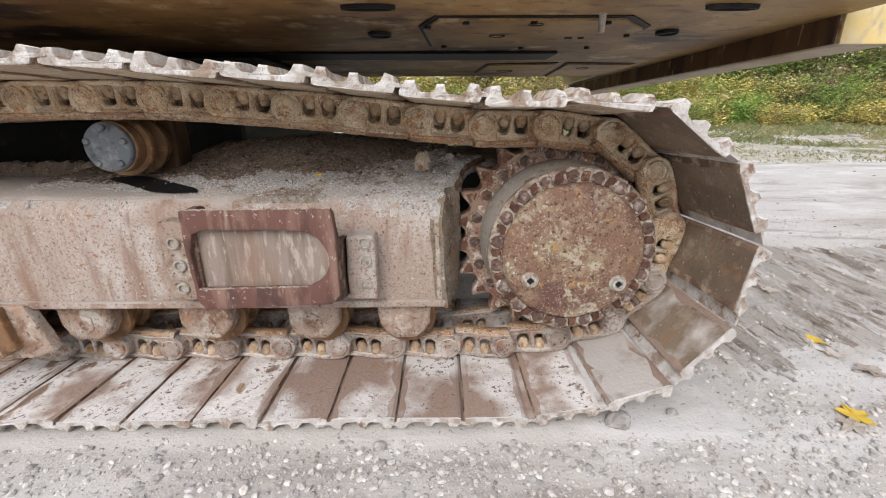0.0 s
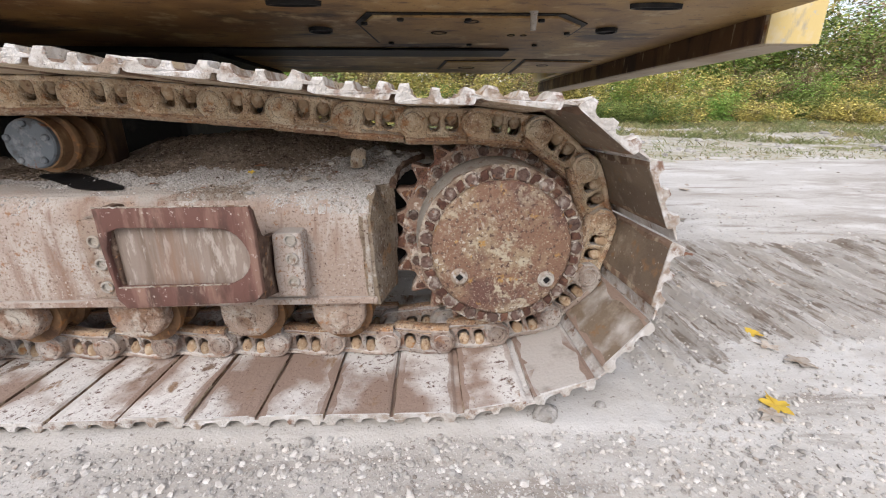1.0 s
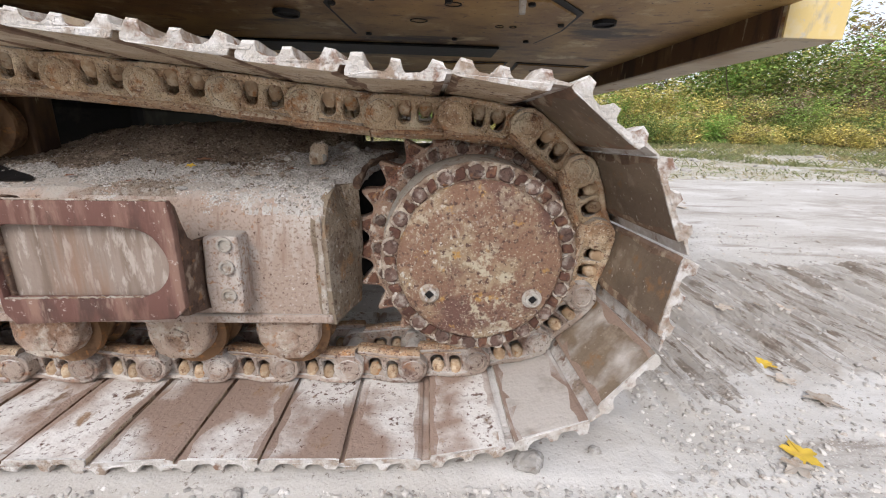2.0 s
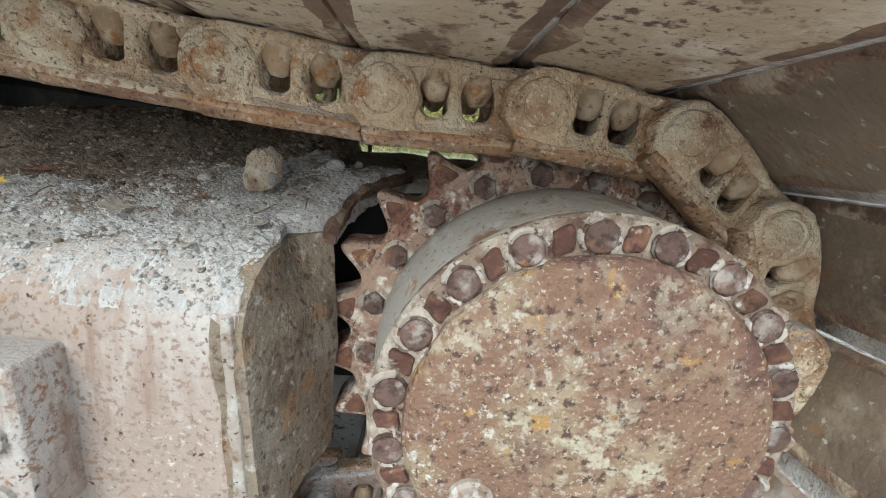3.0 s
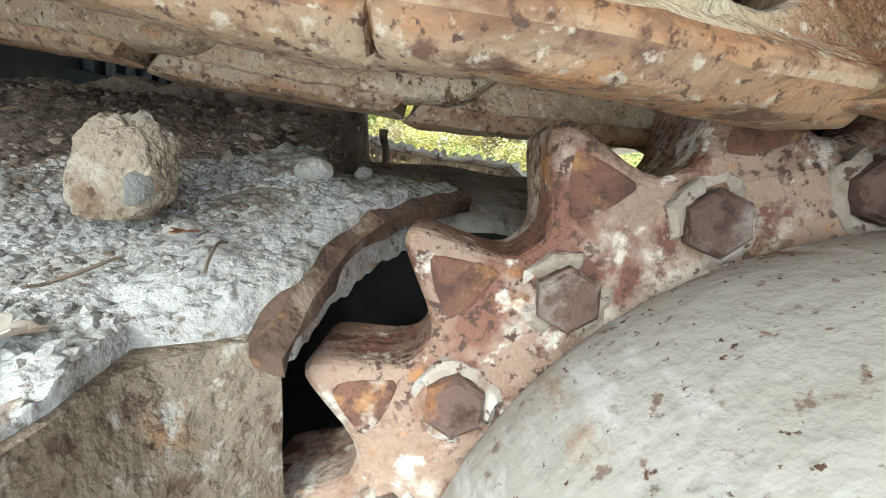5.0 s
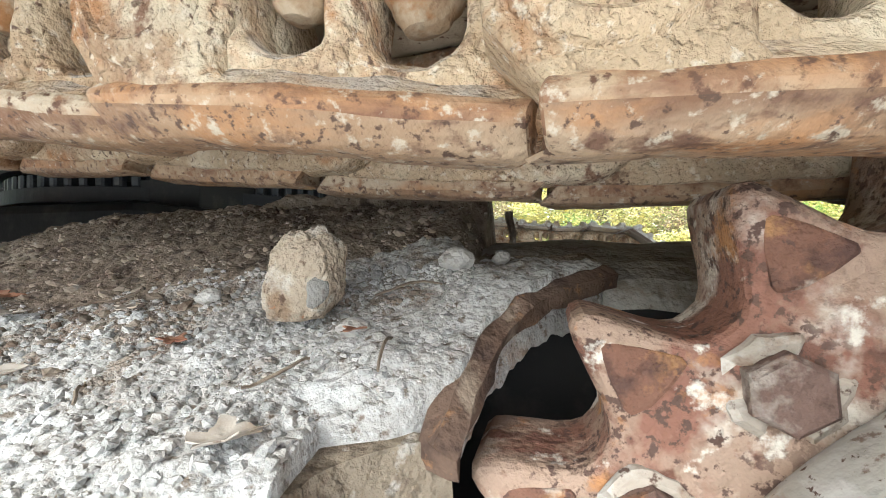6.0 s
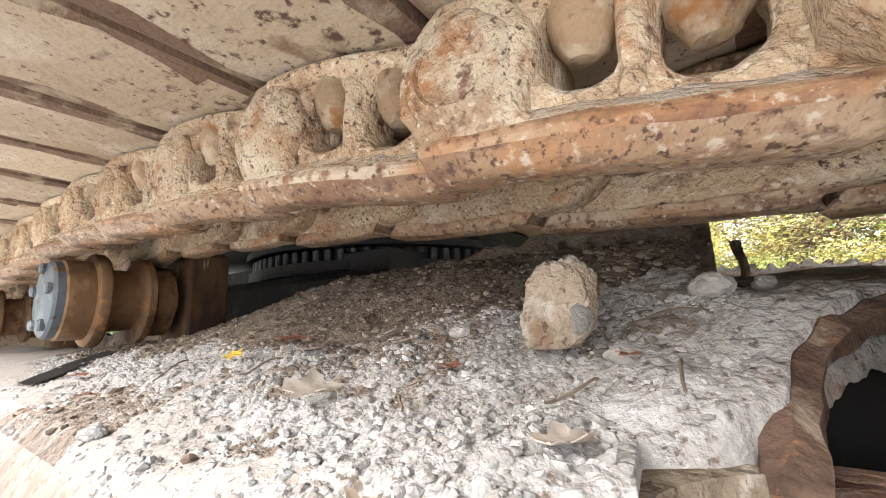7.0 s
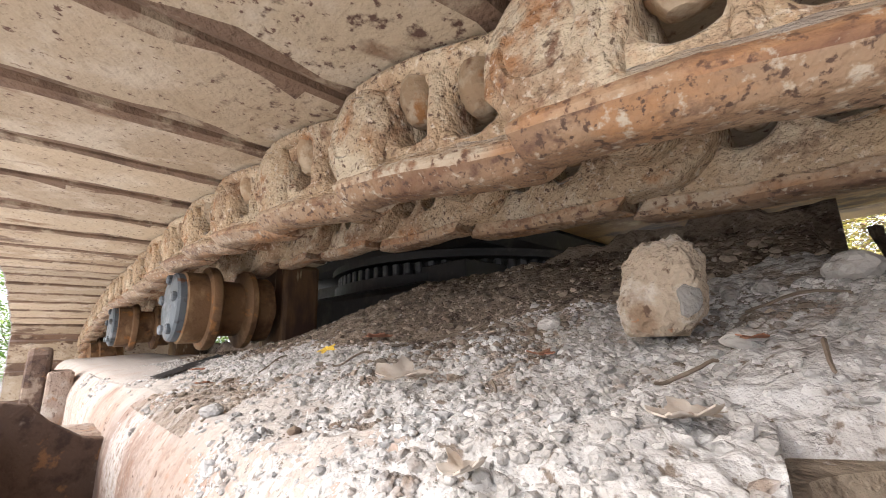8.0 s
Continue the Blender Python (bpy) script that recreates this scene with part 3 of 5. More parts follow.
def finer(bm, longest):
    """Cuts every edge that is longer than this."""
    for _ in range(3):
        long = [e for e in bm.edges if e.calc_length() > longest]
        if not long:
            break
        bmesh.ops.subdivide_edges(bm, edges=long, cuts=1)
    bmesh.ops.triangulate(bm, faces=[f for f in bm.faces if len(f.verts) > 4])
    return bm


def link_casting():
    """One side link: a thick eye, a web with two windows, a foot under the shoe."""
    web = [(HALF + 0.048 * math.cos(radians(a)), 0.048 * math.sin(radians(a))) for a in range(-80, 81, 16)]
    web += [(0.085, PLATE - 0.002), (-0.09, PLATE - 0.002), (-HALF - 0.02, 0.040), (-HALF - 0.035, 0.0), (-HALF - 0.012, -0.048), (0.0, -0.051), (0.07, -0.051)]
    plate = prism([web, oval(-0.036, 0.005, 0.037, 0.054, 0.018, 5), oval(0.021, 0.004, 0.043, 0.055, 0.020, 5)], -0.107, -0.066, 0.007, 3)
    eye = [(-HALF + 0.047 * math.cos(radians(a)), 0.048 * math.sin(radians(a))) for a in range(0, 181, 18)]
    eye += [(-HALF - 0.044, -0.018), (-HALF - 0.030, -0.034), (-HALF - 0.018, -0.048), (-HALF + 0.056, -0.048), (-HALF + 0.044, -0.032), (-HALF + 0.042, -0.020)]
    shoulder = prism([eye], -0.1165, -0.070, 0.0075, 4)
    pillar = box(-0.018, -0.001, -0.110, -0.070, -0.034, PLATE - 0.004, 0.007, 3)
    foot = box(-0.102, 0.092, -0.118, -0.056, PLATE - 0.018, PLATE - 0.002, 0.007, 3)
    return join(*(finer(p, 0.016) for p in (plate, shoulder, pillar, foot)))


def rail_bar():
    """The rail that the rollers run on: a worn section swept along x, flaring out from the link, with a skewed blunt end."""
    sec = [(-0.098, -0.020), (-0.1075, -0.031), (-0.1165, -0.0395), (-0.1195, -0.0435), (-0.1200, -0.0465), (-0.1180, -0.0500), (-0.1095, -0.0590), (-0.1060, -0.0615), (-0.102, -0.0625), (-0.083, -0.0625), (-0.0785, -0.061), (-0.0755, -0.057), (-0.073, -0.047), (-0.073, -0.030), (-0.076, -0.020)]
    xs = [-0.1165, -0.1152, -0.111, -0.103] + [-0.091 + 0.0118 * k for k in range(14)] + [0.073, 0.0785, 0.0815, 0.0825]
    bm = bmesh.new()
    rows = []
    for i, x in enumerate(xs):
        end = {0: 0.0026, 1: 0.0009, 2: 0.0002}.get(min(i, len(xs) - 1 - i), 0.0)
        row = []
        for y, z in sec:
            dy, dz = y + 0.09, z + 0.043
            q = 1 - end / max(0.008, math.hypot(dy, dz))
            px = x + 0.22 * dy + (0.75 * dz if y > -0.085 else 0.12 * dz)
            row.append(bm.verts.new((px, -0.09 + dy * q, -0.043 + dz * q + 0.0016 * noise.noise(Vector((x * 22, y * 30, 3))))))
        rows.append(row)
    n = len(sec)
    for a, b in zip(rows, rows[1:]):
        for k in range(n):
            bm.faces.new((a[k], a[(k + 1) % n], b[(k + 1) % n], b[k]))
    bm.faces.new(rows[0][::-1])
    bm.faces.new(rows[-1])
    for f in bm.faces:                       # mud above, rubbed edge, browner tread below with the underside's shade in it
        c = f.calc_center_median()
        f.material_index = 1 if c.z > -0.0385 else 2 if c.z < -0.0535 and c.y > -0.1165 else 0
    bmesh.ops.recalc_face_normals(bm, faces=bm.faces[:])
    return bm


def boss(y0, y1, x, r):
    s = 1 if y1 > y0 else -1
    bm = lathe([(r * 1.03, y0), (r, y1 - s * 0.013), (r * 0.95, y1 - s * 0.006), (r * 0.86, y1 - s * 0.002), (r * 0.66, y1), (r * 0.60, y1 - s * 0.002), (r * 0.3, y1 - s * 0.001), (0, y1 - s * 0.001)], 28, x, 0.0)
    rough_up(bm, 0.0025, 60, r * 9 + s)
    return bm


def track_link(chain):
    """Builds one shoe with its pair of links, nuts, pin and bushing; returns it."""
    shoe = part("track_shoe", shoe_mesh(1.0), M_SHOE, chain)
    shoe.data.materials.append(M_CHALK)
    shoe.data.materials.append(M_SEAM)
    shoe.data.materials.append(M_SEAM)
    for side in (-1, 1):
        part("link", cast(link_casting(), side, side * 3.0, 0.0030), M_LINK, shoe, "muddy cast steel link", True)
        part("rail", cast(rail_bar(), side, side * 7.0, 0.0016), M_RAIL, shoe, "worn orange rail face", True).data.materials.append(M_LINK)
        shoe.children[-1].data.materials.append(M_TREAD)
        part("pin_boss", boss(side * 0.10, side * 0.1225, -HALF, 0.0375), M_LINK, shoe, "", True)
        for x in (-0.036, 0.021):
            bm = lathe([(0, -0.006), (0.008, -0.005), (0.0125, -0.001), (0.0145, 0.004), (0.0185, 0.009), (0.0205, 0.018), (0.0200, 0.048), (0, 0.048)], 18)
            rough_up(bm, 0.003, 60, x * 90 + side)
            nut = part("nut", bm, M_NUT, shoe, "", True)
            nut.matrix_basis = Matrix.Translation((x, side * (0.091 - sway(x)), PLATE - 0.048)) @ Matrix.Rotation(radians(90), 4, "X")
    part("bushing", lathe([(0, -0.065), (0.029, -0.065), (0.031, 0), (0.029, 0.065), (0, 0.065)], 20, -HALF, 0.0), M_LINK, shoe, "", True)
    # the plate sits outside the pin line
    shoe.data.transform(Matrix.Translation((-0.036, 0, PLATE)))
    return shoe


def placed(i):
    (x0, z0), (x1, z1) = PINS[i], PINS[(i + 1) % len(PINS)]
    d = Vector((x1 - x0, 0, z1 - z0)).normalized()
    n = Vector((d.z, 0, -d.x))
    m = Matrix((( -d.x, 0, n.x, (x0 + x1) / 2), (0, 1, 0, CY), (-d.z, 0, n.z, (z0 + z1) / 2), (0, 0, 0, 1)))
    return m


track_chain = thing("track_chain", "rusty muddy crawler track chain with triple-grouser steel shoes", "track")
first = track_link(track_chain)
shapes = [first.data]
for s in (2.0, 3.0, 4.0):
    me = bpy.data.meshes.new("track_shoe")
    bm = shoe_mesh(s)
    bm.to_mesh(me)
    bm.free()
    me.transform(Matrix.Translation((-0.036, 0, PLATE)))
    me.materials.append(M_SHOE)
    me.materials.append(M_CHALK)
    me.materials.append(M_SEAM)
    me.materials.append(M_SEAM)
    shapes.append(me)
browned, bright = [], []                    # both with polished pale edges
for me in shapes:
    for kind, mat in ((browned, M_SHOE2), (bright, M_SHOE)):
        m2 = me.copy()
        m2.materials[0], m2.materials[3] = mat, M_CHALK
        kind.append(m2)
first.matrix_basis = placed(0)
wob = random.Random(4)
for i in range(1, len(PINS)):
    c = copy_thing(first, placed(i) @ pose(0, 0, 0, wob.uniform(-0.5, 0.5), wob.uniform(-0.8, 0.8), wob.uniform(-0.4, 0.4)))
    c.data = shapes[i % 4]
    if len(PINS) - 7 <= i < len(PINS) - 2:                   # shoes on the sprocket's curve: browner steel, their shade put into the tone
        c.data = browned[i % 4]
    elif i >= len(PINS) - 2:
        c.data = bright[i % 4]
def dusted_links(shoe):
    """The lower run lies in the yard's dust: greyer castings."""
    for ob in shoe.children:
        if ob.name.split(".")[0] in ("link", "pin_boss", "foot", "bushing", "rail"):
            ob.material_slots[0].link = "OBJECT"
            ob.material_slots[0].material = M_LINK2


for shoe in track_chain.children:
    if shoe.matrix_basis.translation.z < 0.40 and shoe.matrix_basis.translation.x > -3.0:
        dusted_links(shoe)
far_chain = copy_thing(track_chain, Matrix.Translation((0, 2.62, 0)))
tagged(far_chain, "second rusty crawler track on the far side of the machine")

# ---- sprocket and final drive ----
TEETH, TIP0 = 23, 124.0
sprocket = thing("drive_sprocket", "pitted rusty toothed drive sprocket ring bolted behind the hub", "sprocket", at=(AX, 0, AZ))
ring = []
for k in range(TEETH):
    a = TIP0 + 360 / TEETH * k
    for da, r in ((-7.6, 0.3135), (-6.3, 0.3145), (-5.1, 0.3195), (-3.9, 0.329), (-2.6, 0.344), (-1.6, 0.356), (-0.9, 0.3625), (0.0, 0.365), (0.9, 0.3625), (1.6, 0.356), (2.6, 0.344), (3.9, 0.329), (5.1, 0.3195), (6.3, 0.3145)):
        ring.append((r * math.cos(radians(a + da)), r * math.sin(radians(a + da))))
hole = [(0.262 * math.cos(2 * math.pi * k / 72), 0.262 * math.sin(2 * math.pi * k / 72)) for k in range(72)]
body = part("toothed_ring", prism([ring, hole], 1.576, 1.652, 0.0085, 4), M_SPROCKET, sprocket)
part("web", lathe([(0.308, 1.60), (0.307, 1.577), (0.298, 1.571), (0.25, 1.570), (0.245, 1.60)], 72), M_SPROCKET, sprocket, "pitted pale rust web ring")
for k in range(TEETH):
    a = radians(TIP0 + 360 / TEETH * k)
    tri = [(0.347, -0.002), (0.347, 0.003), (0.334, 0.011), (0.319, 0.018), (0.3145, 0.018), (0.311, 0.008), (0.311, -0.006), (0.3125, -0.019), (0.317, -0.020), (0.333, -0.011)]
    bm = prism([[(r * math.cos(a) - t * math.sin(a), r * math.sin(a) + t * math.cos(a)) for r, t in tri]], 1.5742, 1.582, 0.0022)
    for v in bm.verts:                       # worn back towards the tip
        rr_ = math.hypot(v.co.x, v.co.z)
        v.co.y += 0.10 * max(0.0, rr_ - 0.328) + 0.0008 * noise.noise(v.co * 90)
    part("tooth_face", bm, M_POCKET, sprocket, "bare brown rust on a tooth flank")
sb = None
for k in range(21):
    a = radians(149.4 + 360 / 21 * k)
    m = Matrix.Translation((0.2835 * math.cos(a), 1.572, 0.2835 * math.sin(a))) @ Matrix.Rotation(-a + 0.4 * k, 4, "Y")
    if sb is None:
        sb = part("bolt", hexbolt(0.0182, 0.012), M_BOLT, sprocket, "rusted hexagon bolt head")
        sb.matrix_basis = m
    else:
        o = sb.copy()
        scene.collection.objects.link(o)
        o.matrix_basis = m

def collar(r0, r1, h, seed):
    """Mud caked unevenly round a bolt head, towards -y."""
    bm = lathe([(r0, 0.002), (r1, 0.002), (r1 * 0.97, -h * 0.5), ((r0 + r1) / 2, -h), (r0, -h * 0.8)], 28)
    for v in bm.verts:
        a = math.atan2(v.co.z, v.co.x)
        k = 0.5 + 0.9 * noise.noise(Vector((math.cos(a) * 1.1, math.sin(a) * 1.1, seed)))
        if v.co.y < 0:
            v.co.y = v.co.y * min(1.2, k + 0.3) if k > 0.42 else 0.0025
        q = 1 + (0.20 * noise.noise(Vector((math.cos(a) * 2.2, math.sin(a) * 2.2, seed + 4))) - 0.12 * (k < 0.2)) * (math.hypot(v.co.x, v.co.z) > r0 * 1.02)
        v.co.x *= q
        v.co.z *= q
    return bm


collars = [collar(0.0165, 0.0245, 0.005, s) for s in (1.0, 5.0, 9.0)]
meshes = []
for bm in collars:
    ob = part("mud_collar", bm, M_CRUD, sprocket, "pale mud caked round a bolt", True)
    meshes.append(ob)
for k in range(21):
    a = radians(149.4 + 360 / 21 * k)
    m = Matrix.Translation((0.2835 * math.cos(a), 1.5715, 0.2835 * math.sin(a))) @ Matrix.Rotation(-a + 1.9 * k, 4, "Y")
    if k < 3:
        meshes[k].matrix_basis = m
    else:
        o = meshes[k % 3].copy()
        scene.collection.objects.link(o)
        o.matrix_basis = m

drive = thing("final_drive", "dusty round final drive hub with a rusty lichened cover", "final drive", at=(AX, 0, AZ))
part("drum", lathe([(0.0, 1.66), (0.245, 1.66), (0.250, 1.566), (0.262, 1.562), (0.266, 1.552), (0.266, 1.53), (0.262, 1.48), (0.257, 1.44), (0.257, 1.425), (0.256, 1.405), (0.0, 1.404)], 96), M_HUB, drive, "smooth grey dusty drum", True)
part("flange", lathe([(0.2, 1.404), (0.253, 1.404), (0.257, 1.399), (0.257, 1.386), (0.252, 1.380), (0.21, 1.379), (0.20, 1.384), (0.0, 1.384)], 96), M_FLANGE, drive)
cov = lathe([(0.214, 1.39), (0.214, 1.372), (0.212, 1.364), (0.205, 1.357), (0.19, 1.354), (0.12, 1.352), (0.06, 1.351), (0, 1.351)], 96)
rough_up(cov, 0.003, 22)
part("cover", cov, M_COVER, drive, "round rusty cover with yellow lichen", True)
for px, pz in ((-0.130, -0.079), (0.139, -0.091)):
    plug = part("drain_plug", lathe([(0.027, 1.36), (0.026, 1.348), (0.021, 1.345), (0.019, 1.338), (0.0125, 1.3375), (0.0115, 1.345), (0.0, 1.346)], 24, px, pz), M_HUB, drive, "pale grey drain plug with a socket", True)
    part("socket", lathe([(0.0118, 1.3435), (0.0118, 1.343), (0.0, 1.3425)], 4, px, pz), M_BLACK, plug, "dark square socket")
fb = bl = None
for k in range(19):
    a = radians(95 + 360 / 19 * k)
    m = Matrix.Translation((0.2325 * math.cos(a), 1.380, 0.2325 * math.sin(a))) @ Matrix.Rotation(-a, 4, "Y")
    a2 = a + radians(180 / 19)
    m2 = Matrix.Translation((0.2325 * math.cos(a2), 1.380, 0.2325 * math.sin(a2))) @ Matrix.Rotation(-a2, 4, "Y")
    if fb is None:
        fb = part("bolt", lathe([(0.021, 0), (0.021, -0.004), (0.0182, -0.003), (0.0182, -0.0065), (0.0155, -0.0085), (0, -0.009)], 12), M_BOLT, drive, "round-worn rusty bolt head")
        lb = box(-0.015, 0.015, -0.007, 0.004, -0.012, 0.012, 0.005, 2)
        bmesh.ops.subdivide_edges(lb, edges=lb.edges[:], cuts=2, use_grid_fill=True)
        rough_up(lb, 0.005, 70)
        bl = part("lug", lb, M_LUG, drive, "", True)
        fb.matrix_basis, bl.matrix_basis = m, m2
    else:
        for o, mm in ((fb, m), (bl, m2)):
            c = o.copy()
            scene.collection.objects.link(c)
            c.matrix_basis = mm

ring_mud = []
for s in (2.0, 6.0, 11.0):
    ring_mud.append(part("mud_collar", collar(0.0185, 0.0255, 0.007, s), M_CRUD, drive, "pale mud caked round a bolt", True))
for k in range(19):
    a = radians(95 + 360 / 19 * k)
    m = Matrix.Translation((0.2325 * math.cos(a), 1.3795, 0.2325 * math.sin(a))) @ Matrix.Rotation(-a + 2.3 * k, 4, "Y")
    if k < 3:
        ring_mud[k].matrix_basis = m
    else:
        o = ring_mud[k % 3].copy()
        scene.collection.objects.link(o)
        o.matrix_basis = m

# ---- track frame ----
FY = 1.390
frame_ = thing("crawler_undercarriage", "long dusty box-section track frame in faded pinkish paint", "track frame")


def shoulder_z(y):
    """Height of the frame's rounded upper edge."""
    q = min(1.0, max(0.0, (FY + 0.062 - y) / 0.062))
    return 0.678 + 0.082 * math.sqrt(max(0.0, 1 - q * q))


sec = [(FY, 0.432), (FY, 0.55)] + [(FY + 0.062 * (1 - math.cos(radians(9 * k))), shoulder_z(FY + 0.062 * (1 - math.cos(radians(9 * k))))) for k in range(11)] + [(1.62, 0.770), (1.78, 0.78), (1.92, 0.74), (1.92, 0.432)]
bm = bmesh.new()
xs = [-3.0 + 3.026 * k / 60 for k in range(61)]
rows = [[bm.verts.new((x, y, z + 0.004 * noise.noise(Vector((x * 3, y * 5, 2))))) for y, z in sec] for x in xs]
for a, b in zip(rows, rows[1:]):
    for k in range(len(sec)):
        j = (k + 1) % len(sec)
        bm.faces.new((a[k], a[j], b[j], b[k]))
bm.faces.new(rows[0])
bm.faces.new(rows[-1][::-1])
bmesh.ops.recalc_face_normals(bm, faces=bm.faces[:])
part("body", bm, M_FRAME, frame_, "", True)
part("bottom_flange", box(-3.0, 0.045, FY - 0.012, 1.90, 0.410, 0.434, 0.004), M_FRAME, frame_, "pale scuffed lower flange")
# end plate beside the sprocket
bm = bmesh.new()
N, ny = 22, 26
def plate_x(f, g):
    q = min(1.0, max(0.0, (f - 0.70) / 0.30))
    lean = 0.066 * g * g if g < 0.72 else 0.034 * (1 - ((g - 0.72) / 0.28) ** 2)
    return (0.034 + 0.020 * (1 - f) ** 3) * (1 - g) + 0.094 * g + 0.006 * math.sin(3.1 * f) - lean * q * q * (3 - 2 * q)


fv, bv = [], []
for i in range(N + 1):
    f = i / N
    fr_row, bk_row = [], []
    for j in range(ny + 1):
        g = j / ny
        y = FY - 0.004 + 0.178 * g
        z = 0.405 + (shoulder_z(y) - 0.001 + 0.008 * g - 0.405) * f
        x = plate_x(f, g)
        fr_row.append(bm.verts.new((x, y, z)))
        bk_row.append(bm.verts.new((x - 0.036 - 0.045 * g, y, z)))
    fv.append(fr_row)
    bv.append(bk_row)
for i in range(N):
    for j in range(ny):
        bm.faces.new((fv[i][j], fv[i + 1][j], fv[i + 1][j + 1], fv[i][j + 1]))
        bm.faces.new((bv[i][j], bv[i][j + 1], bv[i + 1][j + 1], bv[i + 1][j]))
for i in range(N):
    bm.faces.new((fv[i][0], bv[i][0], bv[i + 1][0], fv[i + 1][0]))
    bm.faces.new((fv[i][ny], fv[i + 1][ny], bv[i + 1][ny], bv[i][ny]))
for j in range(ny):
    bm.faces.new((fv[0][j], fv[0][j + 1], bv[0][j + 1], bv[0][j]))
    bm.faces.new((fv[N][j], bv[N][j], bv[N][j + 1], fv[N][j + 1]))
bmesh.ops.recalc_face_normals(bm, faces=bm.faces[:])
rough_up(bm, 0.006, 18)
part("end_plate", bm, M_END, frame_, "brown mud-stained end plate beside the sprocket", True)
LIP = [(0.089, 1.532, 0.762), (0.093, 1.548, 0.771), (0.097, 1.585, 0.792), (0.104, 1.627, 0.813), (0.122, 1.66, 0.830), (0.150, 1.70, 0.843), (0.190, 1.745, 0.850)]
EDGE = [(0.031, 1.38, 0.668), (0.033, 1.40, 0.720), (0.046, 1.44, 0.762), (0.045, 1.489, 0.769), (0.040, 1.513, 0.773), (0.037, 1.538, 0.777), (0.066, 1.553, 0.777)] + LIP[2:]
lip = bmesh.new()
pr = []
for x, y, z in LIP[1:]:
    pr.append([lip.verts.new((x + dx, y + dy, z + dz)) for dx, dy, dz in ((-0.003, -0.003, -0.002), (0.008, -0.003, -0.008), (0.008, 0.002, -0.020), (-0.014, 0.010, -0.018), (-0.014, 0.010, -0.002))])
for a, b in zip(pr, pr[1:]):
    for k in range(5):
        lip.faces.new((a[k], a[(k + 1) % 5], b[(k + 1) % 5], b[k]))
lip.faces.new(pr[0])
lip.faces.new(pr[-1][::-1])
bmesh.ops.recalc_face_normals(lip, faces=lip.faces[:])
bmesh.ops.subdivide_edges(lip, edges=lip.edges[:], cuts=3, use_grid_fill=True)
rough_up(lip, 0.006, 48)
part("rim_lip", lip, M_LIP, frame_, "thick rusty torch-cut plate edge", True)
# step: a plate with a D-shaped opening, held out from the frame by two cheeks and two bolted blocks
STEP = 1.236
outer = [(-0.652, 0.757), (-0.256, 0.760), (-0.250, 0.70), (-0.249, 0.515), (-0.275, 0.488), (-0.625, 0.474), (-0.645, 0.50), (-0.652, 0.64)]
inner = [(-0.635, 0.536), (-0.330, 0.543)] + arc(-0.350, 0.6215, 0.0785, -72, 72, 12) + [(-0.372, 0.702), (-0.596, 0.704), (-0.626, 0.692), (-0.639, 0.644)]
plate = prism([outer, inner], STEP, STEP + 0.020, 0.004)
finer(plate, 0.03)
rough_up(plate, 0.0022, 30)
part("step_plate", plate, M_MAROON, frame_, "maroon rusted plate with a flame-cut D-shaped opening", True)


def cheek(x0, x1, outline):
    """A plate across x, its outline given in y, z."""
    bm = prism([[(-z, -y) for y, z in outline]], x0, x1, 0.003)
    bmesh.ops.transform(bm, matrix=Matrix(((0, 1, 0, 0), (0, 0, -1, 0), (-1, 0, 0, 0), (0, 0, 0, 1))), verts=bm.verts)
    bmesh.ops.recalc_face_normals(bm, faces=bm.faces[:])
    part("step_cheek", bm, M_LIP, frame_, "rust-brown curved cheek of the step")


cheek(-0.275, -0.253, [(STEP + 0.016, 0.755), (1.262, 0.745), (1.276, 0.705), (1.294, 0.668), (1.32, 0.650), (FY + 0.01, 0.645), (FY + 0.01, 0.455), (STEP + 0.016, 0.490)])
cheek(-0.648, -0.628, [(STEP + 0.016, 0.755), (1.30, 0.757), (1.318, 0.752), (1.340, 0.730), (1.372, 0.708), (FY + 0.01, 0.703), (FY + 0.01, 0.455), (STEP + 0.016, 0.485)])
part("recess", box(-0.642, -0.270, STEP + 0.026, STEP + 0.050, 0.485, 0.735), M_INSET, frame_, "streaked grey recess behind the step plate")
for x0, x1, top in ((-0.246, -0.160, 0.662), (-0.780, -0.650, 0.705)):
    block = box(x0, x1, 1.326, FY + 0.012, 0.462, top, 0.010, 3)
    finer(block, 0.03)
    rough_up(block, 0.004, 22, x0)
    part("bracket", block, M_FRAME if x0 > -0.5 else M_BRACKET, frame_, "dusty rust-stained bolt block", True)
for bx, bz in ((-0.190, 0.642), (-0.190, 0.585), (-0.192, 0.512), (-0.738, 0.643), (-0.732, 0.575), (-0.734, 0.503)):
    bm = lathe([(0.0185, 0), (0.0185, -0.007), (0.016, -0.009), (0.0125, -0.009), (0.011, -0.002), (0, -0.002)], 16, bx, bz)
    bmesh.ops.translate(bm, vec=(0, 1.327, 0), verts=bm.verts)
    part("bolt", bm, M_HUB, frame_, "pale ringed socket bolt")
# pale bead down the end of the side plate
bead = prism([[(0.010, 0.700), (0.024, 0.704), (0.034, 0.425), (0.020, 0.425)]], FY - 0.007, FY + 0.004, 0.003)
finer(bead, 0.02)
rough_up(bead, 0.004, 40)
part("edge_bead", bead, M_CRUD, frame_, "pale worn bead at the end of the side plate", True)


